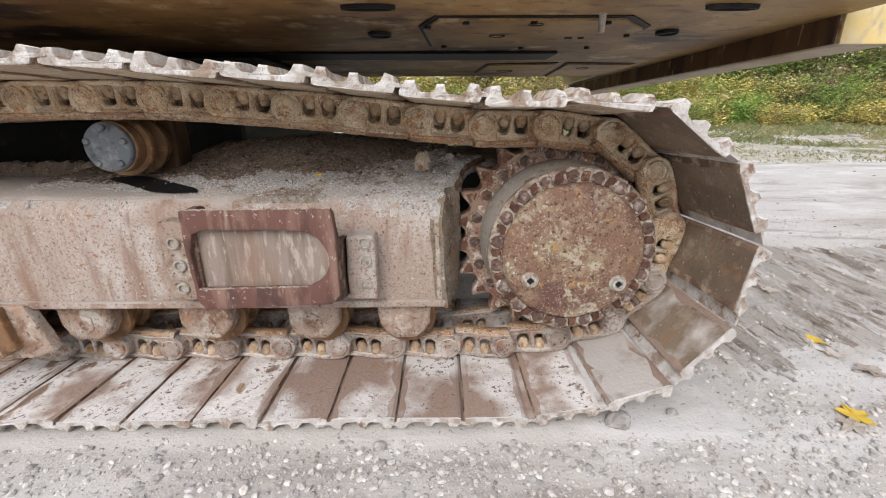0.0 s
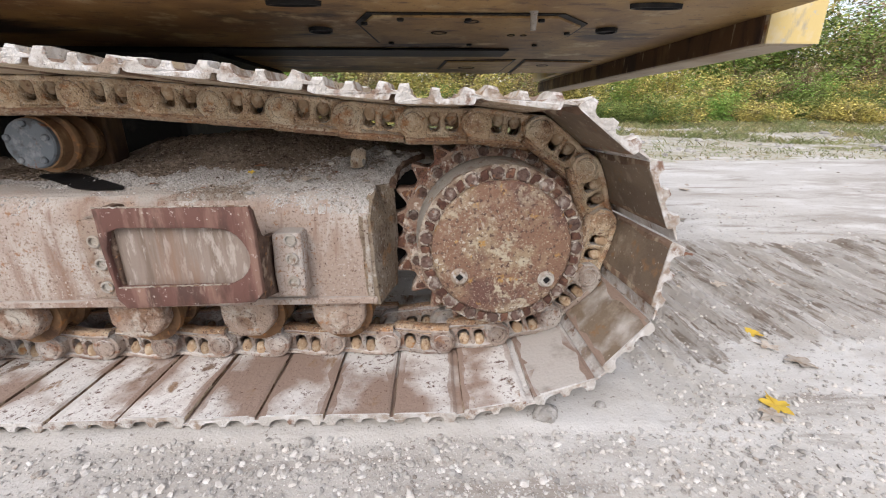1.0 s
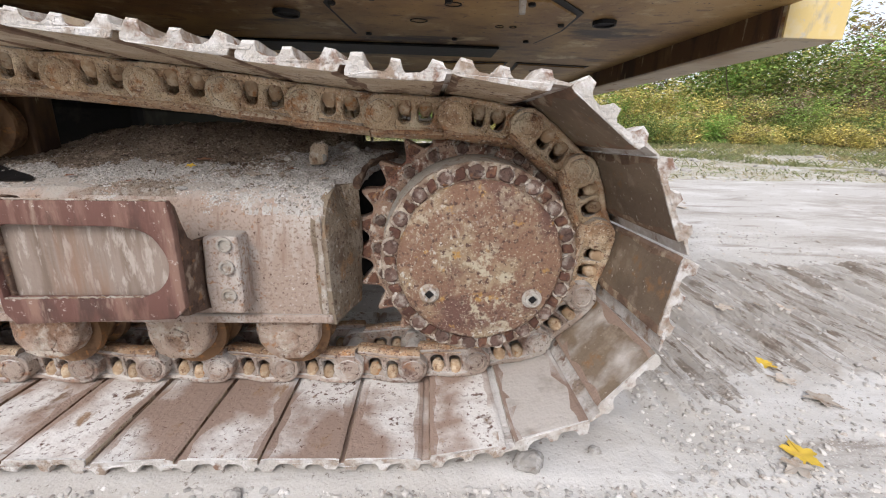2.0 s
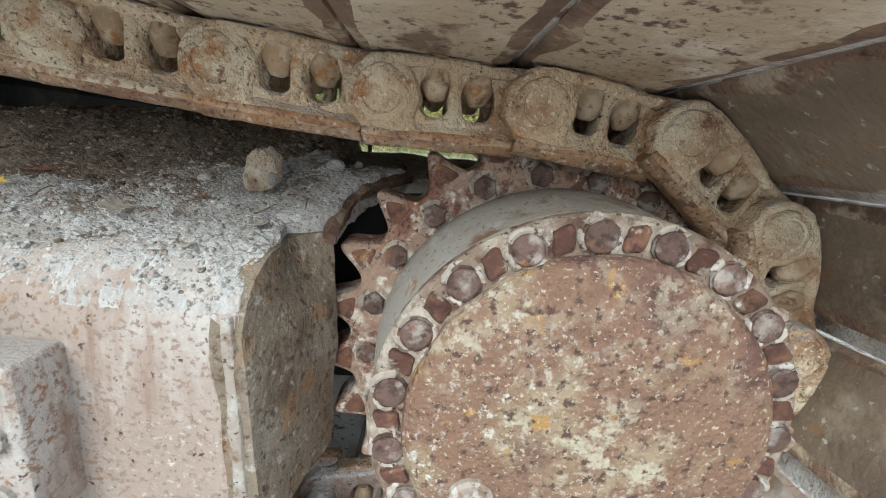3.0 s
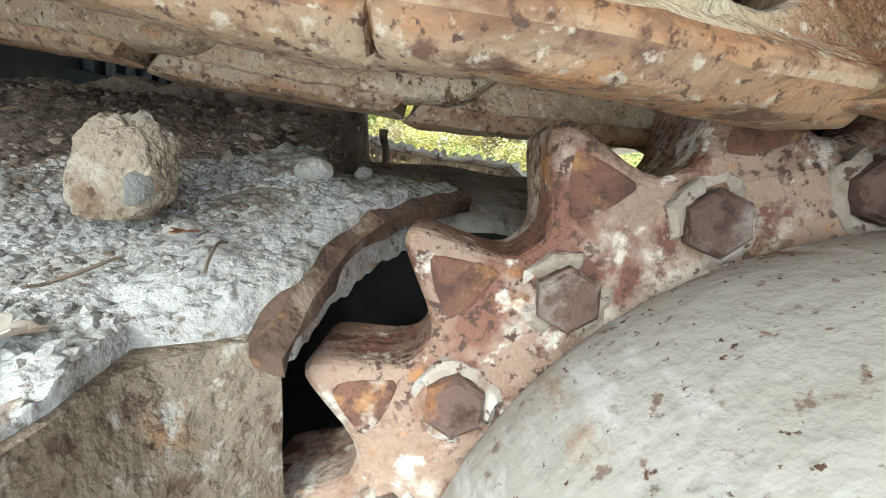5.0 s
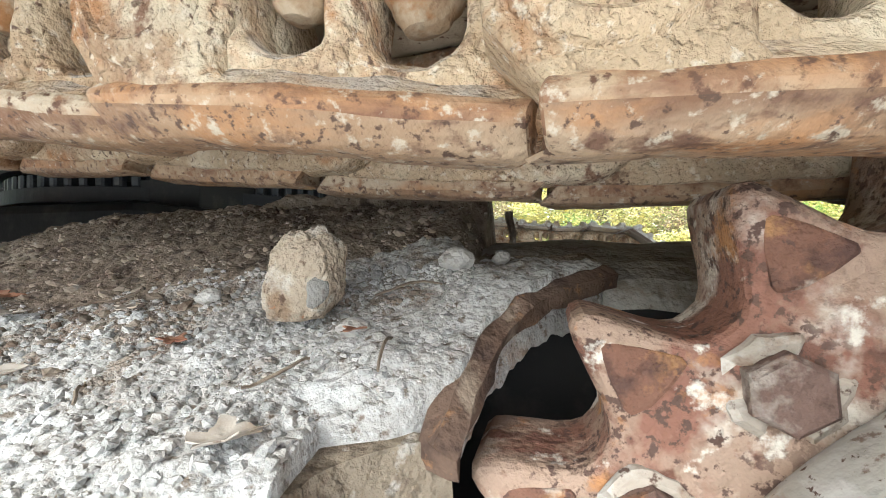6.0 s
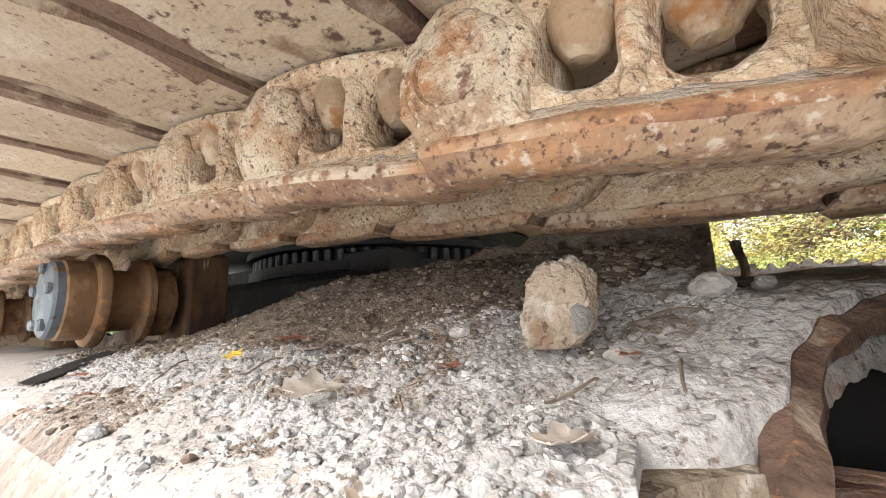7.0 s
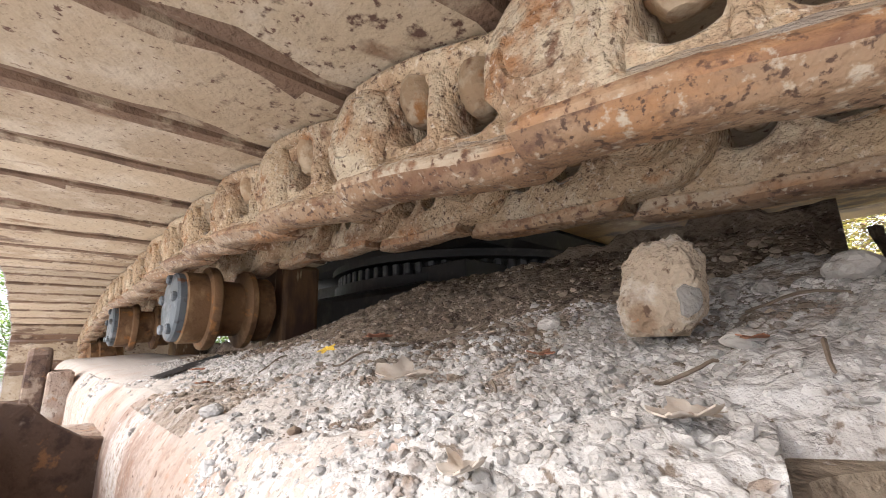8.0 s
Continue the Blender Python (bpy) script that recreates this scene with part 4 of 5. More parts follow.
def weld(x0, z0, x1, z1, y, seed):
    """A crumbly pale bead along an edge."""
    n = int(math.hypot(x1 - x0, z1 - z0) / 0.003)
    bm = bmesh.new()
    prev = None
    for k in range(n + 1):
        f = k / n
        w = 0.0022 + 0.0016 * noise.noise(Vector((f * n * 0.45, seed, 0)))
        cur = [bm.verts.new((x0 + (x1 - x0) * f, y + w * 1.3 * math.cos(q) + 0.002 * noise.noise(Vector((f * n * 0.3, q, seed))), z0 + (z1 - z0) * f + w * math.sin(q) + 0.002 * noise.noise(Vector((f * n * 0.3, 5, seed))))) for q in (0, 1.05, 2.1, 3.14, 4.19, 5.24)]
        if prev:
            for j in range(6):
                bm.faces.new((prev[j], prev[(j + 1) % 6], cur[(j + 1) % 6], cur[j]))
        prev = cur
    part("weld_bead", bm, M_CRUD, frame_, "crumbly pale weld bead")


weld(-0.652, 0.758, -0.257, 0.761, STEP + 0.003, 1)
weld(-0.633, 0.5365, -0.335, 0.5435, STEP + 0.002, 2)
part("side_bracket", prism([[(-1.60, 0.42), (-1.48, 0.42), (-1.47, 0.74), (-1.50, 0.80), (-1.57, 0.825), (-1.61, 0.76)]], 1.30, 1.352, 0.012), M_LIP, frame_, "dusty brown bracket on the frame side")
part("side_block", box(-1.60, -1.45, 1.345, FY + 0.01, 0.62, 0.757, 0.008, 2), M_BRACKET, frame_, "square grey block behind the bracket")
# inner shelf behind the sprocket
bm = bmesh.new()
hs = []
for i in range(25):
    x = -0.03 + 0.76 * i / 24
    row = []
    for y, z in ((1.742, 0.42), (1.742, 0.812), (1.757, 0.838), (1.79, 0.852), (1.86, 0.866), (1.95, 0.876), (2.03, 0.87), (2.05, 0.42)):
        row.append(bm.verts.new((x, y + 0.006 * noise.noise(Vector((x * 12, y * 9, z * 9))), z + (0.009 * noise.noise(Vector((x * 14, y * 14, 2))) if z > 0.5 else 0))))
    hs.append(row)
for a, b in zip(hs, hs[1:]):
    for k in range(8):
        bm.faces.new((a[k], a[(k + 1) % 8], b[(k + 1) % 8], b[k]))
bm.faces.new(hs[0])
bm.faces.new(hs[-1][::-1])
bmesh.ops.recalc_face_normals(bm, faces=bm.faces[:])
# the front face is black: the cavity's shade put into its colour
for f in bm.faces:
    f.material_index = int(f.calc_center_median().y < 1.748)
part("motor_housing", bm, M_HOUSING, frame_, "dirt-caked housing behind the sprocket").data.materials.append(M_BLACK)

# ---- rollers ----
def track_roller(x):
    t = thing("track_roller", "worn muddy track roller under the frame with a domed end cap", "roller", "track rollers under the frame", at=(x, 0, 0.335))
    part("shell", lathe([(0.03, 1.47), (0.098, 1.475), (0.098, 1.50), (0.082, 1.512), (0.080, 1.565), (0.10, 1.572), (0.10, 1.60), (0.08, 1.61), (0.08, 1.70), (0.098, 1.71), (0.098, 1.74), (0.03, 1.75)], 32), M_ROLLER, t, "", True)
    bm = prism([[(-0.092, 0.090), (-0.088, 0.0), (-0.066, -0.040), (-0.035, -0.056), (0.03, -0.056), (0.058, -0.038), (0.080, 0.0), (0.084, 0.090)]], 1.412, 1.472, 0.014, 3)
    bmesh.ops.subdivide_edges(bm, edges=bm.edges[:], cuts=1)
    rough_up(bm, 0.006, 20, x)
    part("bracket", bm, M_BRACKET, t, "mud-caked rounded bracket", True)
    cap = lathe([(0.036, 1.416), (0.036, 1.409), (0.031, 1.4065), (0.012, 1.4065), (0.010, 1.409), (0.0, 1.409)], 6, -0.006, 0.005)
    bmesh.ops.rotate(cap, cent=(-0.006, 1.41, 0.005), matrix=Matrix.Rotation(x * 7, 3, "Y"), verts=cap.verts)
    part("end_cap", cap, M_BRACKET, t, "six-sided rusty end cap")


for x in (-1.14, -0.742, -0.387, -0.086, -1.55, -1.95, -2.35, -2.75):
    track_roller(x)


def carrier_roller(x, z, label):
    t = thing("carrier_roller", label, "roller", "carrier rollers on top of the frame", at=(x, 0, z))
    part("cap", lathe([(0, 1.513), (0.062, 1.513), (0.072, 1.516), (0.076, 1.521), (0.076, 1.533), (0.06, 1.534)], 40), M_CAP, t, "slate grey round end cap", True)
    part("shell", lathe([(0.06, 1.531), (0.074, 1.532), (0.080, 1.536), (0.080, 1.578), (0.094, 1.581), (0.096, 1.585), (0.096, 1.597), (0.092, 1.602), (0.066, 1.606), (0.064, 1.655), (0.088, 1.66), (0.093, 1.664), (0.093, 1.676), (0.088, 1.680), (0.078, 1.684), (0.078, 1.72), (0.05, 1.725)], 56), M_ROLLER, t, "brown flanged steel roller", True)
    for k in range(5):
        a = radians(90 + 72 * k)
        part("bolt", lathe([(0.011, 1.516), (0.011, 1.508), (0.008, 1.505), (0, 1.505)], 8, 0.060 * math.cos(a), 0.060 * math.sin(a)), M_CAP, t)
    part("axle", lathe([(0, 1.70), (0.035, 1.70), (0.035, 1.75), (0, 1.75)], 20), M_ROLLER, t)
    part("pedestal", box(-0.075, 0.075, 1.74, 1.835, -0.16, 0.112, 0.01, 2), M_CWR, t, "rusty brown block that holds the axle")


carrier_roller(-1.011, 0.900, "brown flanged carrier roller with a slate grey cap under the chain")
carrier_roller(-2.08, 0.898, "brown carrier roller further along, mud round its base")

# ---- idler, at the front end ----
idler = thing("front_idler", "muddy front idler wheel inside the track", "idler", at=(IDX, 0, IDZ))
part("wheel", lathe([(0, 1.53), (0.10, 1.53), (0.11, 1.55), (0.25, 1.555), (0.295, 1.54), (0.295, 1.575), (0.32, 1.58), (0.32, 1.65), (0.295, 1.655), (0.295, 1.69), (0.25, 1.68), (0, 1.70)], 64), M_ROLLER, idler, "", True)
part("yoke", box(-0.05, 0.30, 1.44, 1.52, -0.07, 0.07, 0.015, 2), M_HUB, idler, "dusty steel yoke")
guard = thing("track_guide", "rusty bent track guide plate under the frame", "track guide", "track guides", at=(-1.36, 1.42, 0.43))
part("plate", prism([[(-0.16, 0.0), (0.09, 0.0), (0.13, -0.11), (0.15, -0.16), (0.06, -0.185), (-0.16, -0.20)]], -0.06, -0.02, 0.008), M_BRACKET, guard)
part("rib", prism([[(-0.02, 0.0), (0.03, 0.0), (0.05, -0.14), (0.0, -0.17)]], -0.085, -0.055, 0.006), M_ROLLER, guard)
copy_thing(guard, Matrix.Translation((-2.6, 1.42, 0.43)))

# ---- dirt heaped on the track frame ----
def thin(x, y):
    """Where the dirt is swept thin and the paint shows."""
    n = 0.5 * noise.noise(Vector((x * 11, y * 16, 2))) + 0.35 * noise.noise(Vector((x * 34, y * 40, 2)))
    return 0.78 + 0.9 * n - 5.5 * max(0.0, y - 1.435) - 2.2 * max(0.0, x + 0.30)


def wavy(x, y):
    return 0.05 * noise.noise(Vector((x * 9, y * 9, 4))) + 0.025 * noise.noise(Vector((x * 40, y * 40, 4)))


def soil(x, y):
    """Over zero where dark soil covers the pale dirt."""
    return y - (1.605 + 0.095 * min(1.0, max(0.0, (x + 0.25) / 0.2)) + 0.055 * min(1.0, max(0.0, (x + 0.06) / 0.08)) + wavy(x, y))


def trail(x, y):
    """Over zero along a strip of brown gravel that runs down to the frame's edge."""
    if not (1.41 < y < 1.68 and x < -0.1):
        return -1.0
    return 0.045 - abs((x + 0.27) * 0.45 - (y - 1.50) * 0.9 + 0.02) + 2.4 * wavy(x, y)


def heap(x, y, fine=True):
    d = max(0.0, y - 1.37)
    w = min(1.0, max(0.12, (x + 1.15) / 0.6))
    z = 0.748 + (0.05 + 0.12 * w) * d + 0.40 * w * d * d
    z += 0.10 * min(1.0, max(0.0, (-0.6 - x) / 0.3)) * min(0.16, max(0.0, y - 1.50))
    z += 0.014 * noise.noise(Vector((x * 7, y * 7, 3.3))) * min(1, d * 9) * w
    if x > -0.1:                             # falls away to the plate edge
        for (x0, y0, z0), (x1, y1, z1) in zip(EDGE, EDGE[1:]):
            if y0 <= y <= y1 or y1 == LIP[-1][1] and y > y1:
                f = min(1.0, (y - y0) / (y1 - y0))
                gap, zl = x0 + (x1 - x0) * f - x, z0 + (z1 - z0) * f + 0.003
                if gap < 0.05:
                    z = zl + (z - zl) * max(0.0, gap / 0.05)
                break
    cap = 0.925 - 0.05 * min(1.0, max(0.0, (-0.5 - x) / 0.6)) - 0.068 * min(1.0, max(0.0, (x - 0.035) / 0.03))
    if z > cap - 0.02 and y > 1.69:
        z = cap - 0.02 + 0.02 * math.tanh((z - cap + 0.02) / 0.02)
    if y < FY + 0.062:                       # follows the rounded edge of the frame
        z = min(z, shoulder_z(y) + 0.002 + 0.06 * max(0.0, y - 1.40))
    if fine:
        p = Vector((x, y, 0))
        d1 = noise.voronoi(p * 48 + Vector((0.3 * noise.noise(p * 30), 0, 0.2)))[0][0]
        d2 = noise.voronoi(p * 125)[0][0]
        w2 = 0.5 + 0.5 * noise.noise(p * 11)
        d3 = noise.voronoi(p * 70 + Vector((3, 1, 0.25 * noise.noise(p * 60))))[0][0]
        z += 0.006 * noise.noise(p * 20) + 0.0055 * w2 * (0.45 - min(d1, 0.9)) + 0.0050 * (0.45 - min(d3, 0.9)) * (1.2 - w2) + 0.0034 * (0.4 - min(d2, 0.9)) + 0.0024 * noise.noise(p * 130)
        if thin(x, y) > 0.5:
            z = heap(x, y, False) + 0.0012 * noise.noise(p * 90)
    return z


def right_edge(y):
    for (x0, y0, _), (x1, y1, _) in zip(EDGE, EDGE[1:]):
        if y <= y1:
            return x0 + (x1 - x0) * (y - y0) / (y1 - y0) - 0.003
    return 0.184


nx, ny = 540, 290
verts = []
for i in range(nx + 1):
    f = 1 - (1 - i / nx) ** 1.3
    for j in range(ny + 1):
        y = 1.3925 + 0.6255 * (j / ny) ** 1.3
        x = -1.36 + (right_edge(y) + 1.36) * f
        verts.append((x, y, heap(x, y) - (0.05 if i == nx else 0)))
faces = [(i * (ny + 1) + j, (i + 1) * (ny + 1) + j, (i + 1) * (ny + 1) + j + 1, i * (ny + 1) + j + 1) for i in range(nx) for j in range(ny)]
dirt = part("dirt_layer", (verts, [], faces), M_DIRT, None, "", True)
dirt.data.materials.append(M_DARKDIRT)
dirt.data.materials.append(M_FRAME)
dirt.data.materials.append(M_TRAIL)
for p in dirt.data.polygons:
    c = p.center
    edge = 0.5 + 0.22 * noise.noise(c * 260) + 0.12 * noise.noise(c * 90)
    p.material_index = 1 if soil(c.x, c.y) > 0 else 3 if trail(c.x, c.y) > 0 else 2 if thin(c.x, c.y) > edge else 0
tagged(dirt, "pale crumbled dirt and dark soil lying on the track frame", "dirt", kind="stuff")


# black sheet on the dirt: the darkness of a slotted hole put into colour
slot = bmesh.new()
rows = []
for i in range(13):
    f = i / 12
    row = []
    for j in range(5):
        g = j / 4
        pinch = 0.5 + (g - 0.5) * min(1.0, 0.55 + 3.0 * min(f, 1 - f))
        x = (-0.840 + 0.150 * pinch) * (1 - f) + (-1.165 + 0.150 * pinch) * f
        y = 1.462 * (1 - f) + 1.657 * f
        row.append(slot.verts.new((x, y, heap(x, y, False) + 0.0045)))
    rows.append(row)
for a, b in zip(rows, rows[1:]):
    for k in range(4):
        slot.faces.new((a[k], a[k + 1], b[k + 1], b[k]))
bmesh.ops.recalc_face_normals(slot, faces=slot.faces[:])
part("slot", slot, M_BLACK, frame_, "black sheet for the darkness of a slotted hole")


def scatter(name, rng, count, spot, sizes, material, label, category, flat=0.6, shapes=8, power=4.2):
    """Many small stones in one mesh."""
    kinds = []
    for _ in range(shapes):
        bm = stone_mesh(rng, 1.0, 1, flat)
        kinds.append((np.array([v.co[:] for v in bm.verts]), [tuple(v.index for v in f.verts) for f in bm.faces]))
        bm.free()
    V, F, base = [], [], 0
    for _ in range(count):
        p = spot(rng)
        if p is None:
            continue
        v, f = kinds[rng.randrange(shapes)]
        s = sizes[0] * (sizes[1] / sizes[0]) ** (rng.random() ** power)
        r = np.array(Euler((rng.uniform(-0.5, 0.5), rng.uniform(-0.5, 0.5), rng.uniform(0, 6.28))).to_matrix())
        w = (v * s * np.array((rng.uniform(0.7, 1.3), rng.uniform(0.7, 1.3), 1))) @ r.T + np.array(p) + np.array((0, 0, s * flat * 0.3))
        V.append(w)
        F += [tuple(base + i for i in q) for q in f]
        base += len(v)
    ob = part(name, (np.concatenate(V).tolist(), [], F), material)
    return tagged(ob, label, category, kind="stuff")


def on_heap(rng):
    x = 0.08 - 1.40 * rng.random() ** 1.5
    y = 1.400 + 0.31 * rng.random() ** 1.1
    patch = noise.noise(Vector((x * 9, y * 9, 7))) + 0.5 * noise.noise(Vector((x * 30, y * 30, 7)))
    if x > right_edge(y) - 0.003 or patch < rng.uniform(-0.6, 0.1) or thin(x, y) > rng.uniform(0.42, 0.8) or soil(x, y) > rng.uniform(-0.01, 0.03):
        return None
    return (x, y, heap(x, y) - 0.0006)


def on_soil(rng):
    x, y = 0.06 - 1.3 * rng.random() ** 1.2, 1.42 + 0.53 * rng.random()
    if max(soil(x, y), trail(x, y)) < rng.uniform(-0.02, 0.01) or x > right_edge(y) - 0.004:
        return None
    return (x, y, heap(x, y))


rng = random.Random(11)
scatter("grit", rng, 72000, on_heap, (0.0006, 0.0046), M_CHIP, "pale grit and stone chips scattered on the dirt", "grit", 0.7, 12, 4.6)
scatter("soil_crumbs", rng, 14000, on_soil, (0.0008, 0.0065), M_DARKCHIP, "dark soil crumbs and pebbles on the slope", "soil")

# larger lumps on the heap
def lump(name, x, y, size, material, label, category, stretch=(1, 1, 1), sub=3, seed=1, sink=0.3, blocky=False):
    bm = bmesh.new()
    bmesh.ops.create_icosphere(bm, subdivisions=sub, radius=1)
    for v in bm.verts:
        n0 = v.co.copy()
        k = 1 / (abs(n0.x) ** 3.2 + abs(n0.y) ** 3.2 + abs(n0.z) ** 3.2) ** (1 / 3.2) if blocky else 1
        w_ = 0.5 if blocky else 1.0
        k *= 1 + w_ * 0.28 * noise.noise(n0 * 1.2 + Vector((seed, 0, 0))) + w_ * 0.16 * noise.noise(n0 * 3 + Vector((0, seed, 0))) + 0.05 * noise.noise(n0 * 8) + 0.03 * noise.noise(n0 * 17)
        v.co = Vector((n0.x * stretch[0], n0.y * stretch[1], n0.z * stretch[2])) * size * k
        if blocky:                           # leans, with a broken crest and a flat foot
            v.co.z += 0.16 * size * max(0.0, n0.z) * (abs(noise.noise(n0 * 4.5)) + noise.noise(n0 * 2.2 + Vector((4, 1, 0))))
            v.co.x += 0.14 * v.co.z
            v.co.z = max(v.co.z, -0.93 * size)
    ob = part(name, bm, material)
    ob.location = (x, y, heap(x, y) + size * stretch[2] * (1 - sink))
    return tagged(ob, label, category)


clod = lump("clay_clod", -0.030, 1.622, 0.0325, M_CLOD, "upright tan clay clod with a rough broken top", "clod", (0.80, 0.72, 0.98), 5, 2.6, 0.3, True)
clod.location.z = 0.843
lump("stone", 0.064, 1.700, 0.0125, M_STONE, "rounded grey pebble on the dirt", "stone", (1.2, 1, 0.9), 3, 2.0)
lump("stone", 0.016, 1.700, 0.0065, M_STONE, "small grey pebble on the dirt", "stone", (1.1, 1, 0.9), 3, 7.0)
lump("stone", 0.098, 1.735, 0.0075, M_STONE, "grey pebble beside the housing", "stone", (1.1, 1, 0.9), 3, 9.0)
lump("stone", -0.33, 1.43, 0.009, M_CHIP, "white pebble lying on the dirt", "stone", (1.5, 1, 0.6), 3, 4.0)


lump("stone", -0.004, 1.688, 0.0055, M_STONE, "small round pebble behind the clay clod", "stone", (1.1, 1, 0.9), 3, 12.0)
lump("stone", 0.030, 1.683, 0.0048, M_CHIP, "small pale pebble on the dirt", "stone", (1.2, 1, 0.8), 3, 15.0)
lump("stone", 0.014, 1.610, 0.0085, M_STONE, "bluish grey pebble beside the clay clod", "stone", (1.3, 1, 0.7), 3, 19.0)
lump("stone", -0.125, 1.63, 0.008, M_STONE, "grey angular pebble on dark soil", "stone", (1.2, 1, 0.8), 3, 23.0)
fan = [(-0.002, -0.010), (0.002, -0.0105)] + [(0.0095 * math.cos(radians(q)) * (0.8 if q > 90 else 1), 0.002 + 0.010 * math.sin(radians(q))) for q in range(-20, 165, 15)]
flat_fan = finer(prism([fan], -0.0014, 0.0014, 0.0008), 0.004)
for v in flat_fan.verts:                     # dished
    v.co.y += 28 * (v.co.x ** 2 + 0.6 * v.co.z ** 2)
rough_up(flat_fan, 0.0012, 160)
flake = part("shell_fragment", flat_fan, M_CHIP, None, "", True)
flake.matrix_basis = Matrix.Translation((-0.008, 1.5985, 0.834)) @ Matrix.Rotation(radians(38), 4, "Z") @ Matrix.Rotation(radians(20), 4, "Y") @ Matrix.Rotation(radians(-14), 4, "X")
tagged(flake, "pale curved shell fragment leaning on the clay clod", "shell")


def dry_leaf(x, y, z, size, material, label, turn=0.0, curl=0.5, name="dead_leaf", ztilt=0):
    """A lobed, curled leaf with a stalk."""
    leaf = thing(name, label, "leaf", at=(x, y, z))
    bm = bmesh.new()
    c = bm.verts.new((0, 0, 0))
    sd = x * 37 + y * 91
    rings = []
    for q in (0.4, 0.75, 1.0):
        ring = []
        for k in range(40):
            a = 2 * math.pi * k / 40
            r = q * size * (0.72 + (0.20 * math.cos(5 * a) + 0.07 * math.cos(13 * a + 1)) * q ** 1.5)
            px, py = r * math.cos(a), 0.8 * r * math.sin(a)
            z_ = curl * 0.6 * (py * py) / size + 0.16 * size * q * noise.noise(Vector((px / size * 1.6, py / size * 1.6, sd))) + 0.05 * size * abs(math.sin(2.5 * a)) * q
            ring.append(bm.verts.new((px, py, z_)))
        rings.append(ring)
    for k in range(40):
        j = (k + 1) % 40
        bm.faces.new((c, rings[0][k], rings[0][j]))
        for a_, b_ in zip(rings, rings[1:]):
            bm.faces.new((a_[k], b_[k], b_[j], a_[j]))
    r = bmesh.ops.extrude_face_region(bm, geom=bm.faces[:])
    bmesh.ops.translate(bm, vec=(0, 0, 0.0008), verts=[g for g in r["geom"] if isinstance(g, bmesh.types.BMVert)])
    bmesh.ops.recalc_face_normals(bm, faces=bm.faces[:])
    part("blade", bm, material, leaf, "", True)
    st = box(0.1 * size, 1.15 * size, -0.012 * size, 0.012 * size, 0.03 * size, 0.055 * size)
    part("stalk", st, material, leaf)
    leaf.rotation_euler = (radians(ztilt), 0, radians(turn))


def leaf_on_heap(x, y, *a, **k):
    dry_leaf(x, y, heap(x, y) + 0.006, *a, **k)


dry_leaf(-0.180, 1.515, heap(-0.180, 1.515) + 0.010, 0.026, M_DRYLEAF, "large curled pale tan dead leaf on the dirt", turn=70, curl=1.1, ztilt=18)
dry_leaf(-0.37, 1.556, heap(-0.37, 1.556) + 0.012, 0.014, M_YLEAF, "small yellow leaf on the dirt", turn=10, curl=0.3, name="yellow_leaf", ztilt=28)
leaf_on_heap(-0.047, 1.437, 0.012, M_DRYLEAF, "rolled pale dead leaf at the plate edge", turn=100, curl=1.6)
leaf_on_heap(-0.36, 1.62, 0.022, M_REDLEAF, "crumpled brown dead leaf on the dirt", turn=200, curl=0.7)
leaf_on_heap(-0.30, 1.60, 0.018, M_DRYLEAF, "brown dead leaf among the grit", turn=300, curl=0.5)
leaf_on_heap(-0.653, 1.496, 0.014, M_REDLEAF, "reddish brown leaf scrap by the slot", turn=20, curl=0.4)
leaf_on_heap(-0.48, 1.46, 0.011, M_REDLEAF, "small reddish leaf scrap on the grit", turn=70, curl=0.4)
leaf_on_heap(-0.10, 1.575, 0.013, M_REDLEAF, "brown leaf scrap beside the clay clod", turn=150, curl=0.6)
leaf_on_heap(0.02, 1.60, 0.010, M_REDLEAF, "reddish leaf scrap on pale grit", turn=250, curl=0.4)
leaf_on_heap(0.012, 1.50, 0.017, M_DRYLEAF, "pale torn leaf on the grit", turn=60, curl=0.9)
leaf_on_heap(-0.17, 1.60, 0.014, M_DRYLEAF, "grey dead leaf flattened in the dirt", turn=130, curl=0.3)


def twig(x, y, turn, length, label):
    """A thin crooked twig."""
    bm = bmesh.new()
    prev = None
    for k in range(9):
        f = k / 8 - 0.5
        px, py = x + f * length * math.cos(turn), y + f * length * math.sin(turn)
        px += 0.10 * length * noise.noise(Vector((f * 3, x * 50, 0)))
        py += 0.10 * length * noise.noise(Vector((f * 3, y * 50, 9)))
        pz, w = heap(px, py, False) + 0.0065 + 0.003 * math.sin(f * 5 + x * 40), 0.0012 * (1 - 0.5 * abs(f))
        cur = [bm.verts.new((px - w * math.sin(turn) * math.cos(q), py + w * math.cos(turn) * math.cos(q), pz + w * math.sin(q))) for q in (0, 1.57, 3.14, 4.71)]
        if prev:
            for j in range(4):
                bm.faces.new((prev[j], prev[(j + 1) % 4], cur[(j + 1) % 4], cur[j]))
        else:
            bm.faces.new(cur[::-1])
        prev = cur
    bm.faces.new(prev)
    tagged(part("twig", bm, M_BARK), label, "twig")


for tx, ty, tt, tl in ((0.035, 1.66, 0.3, 0.055), (-0.10, 1.52, 2.4, 0.03), (-0.31, 1.55, 1.2, 0.04), (-0.45, 1.53, 2.0, 0.05), (0.0, 1.55, 0.9, 0.04), (-0.22, 1.62, 0.5, 0.05), (0.05, 1.58, 1.7, 0.03)):
    twig(tx, ty, tt, tl, "thin dry twig on the dirt")

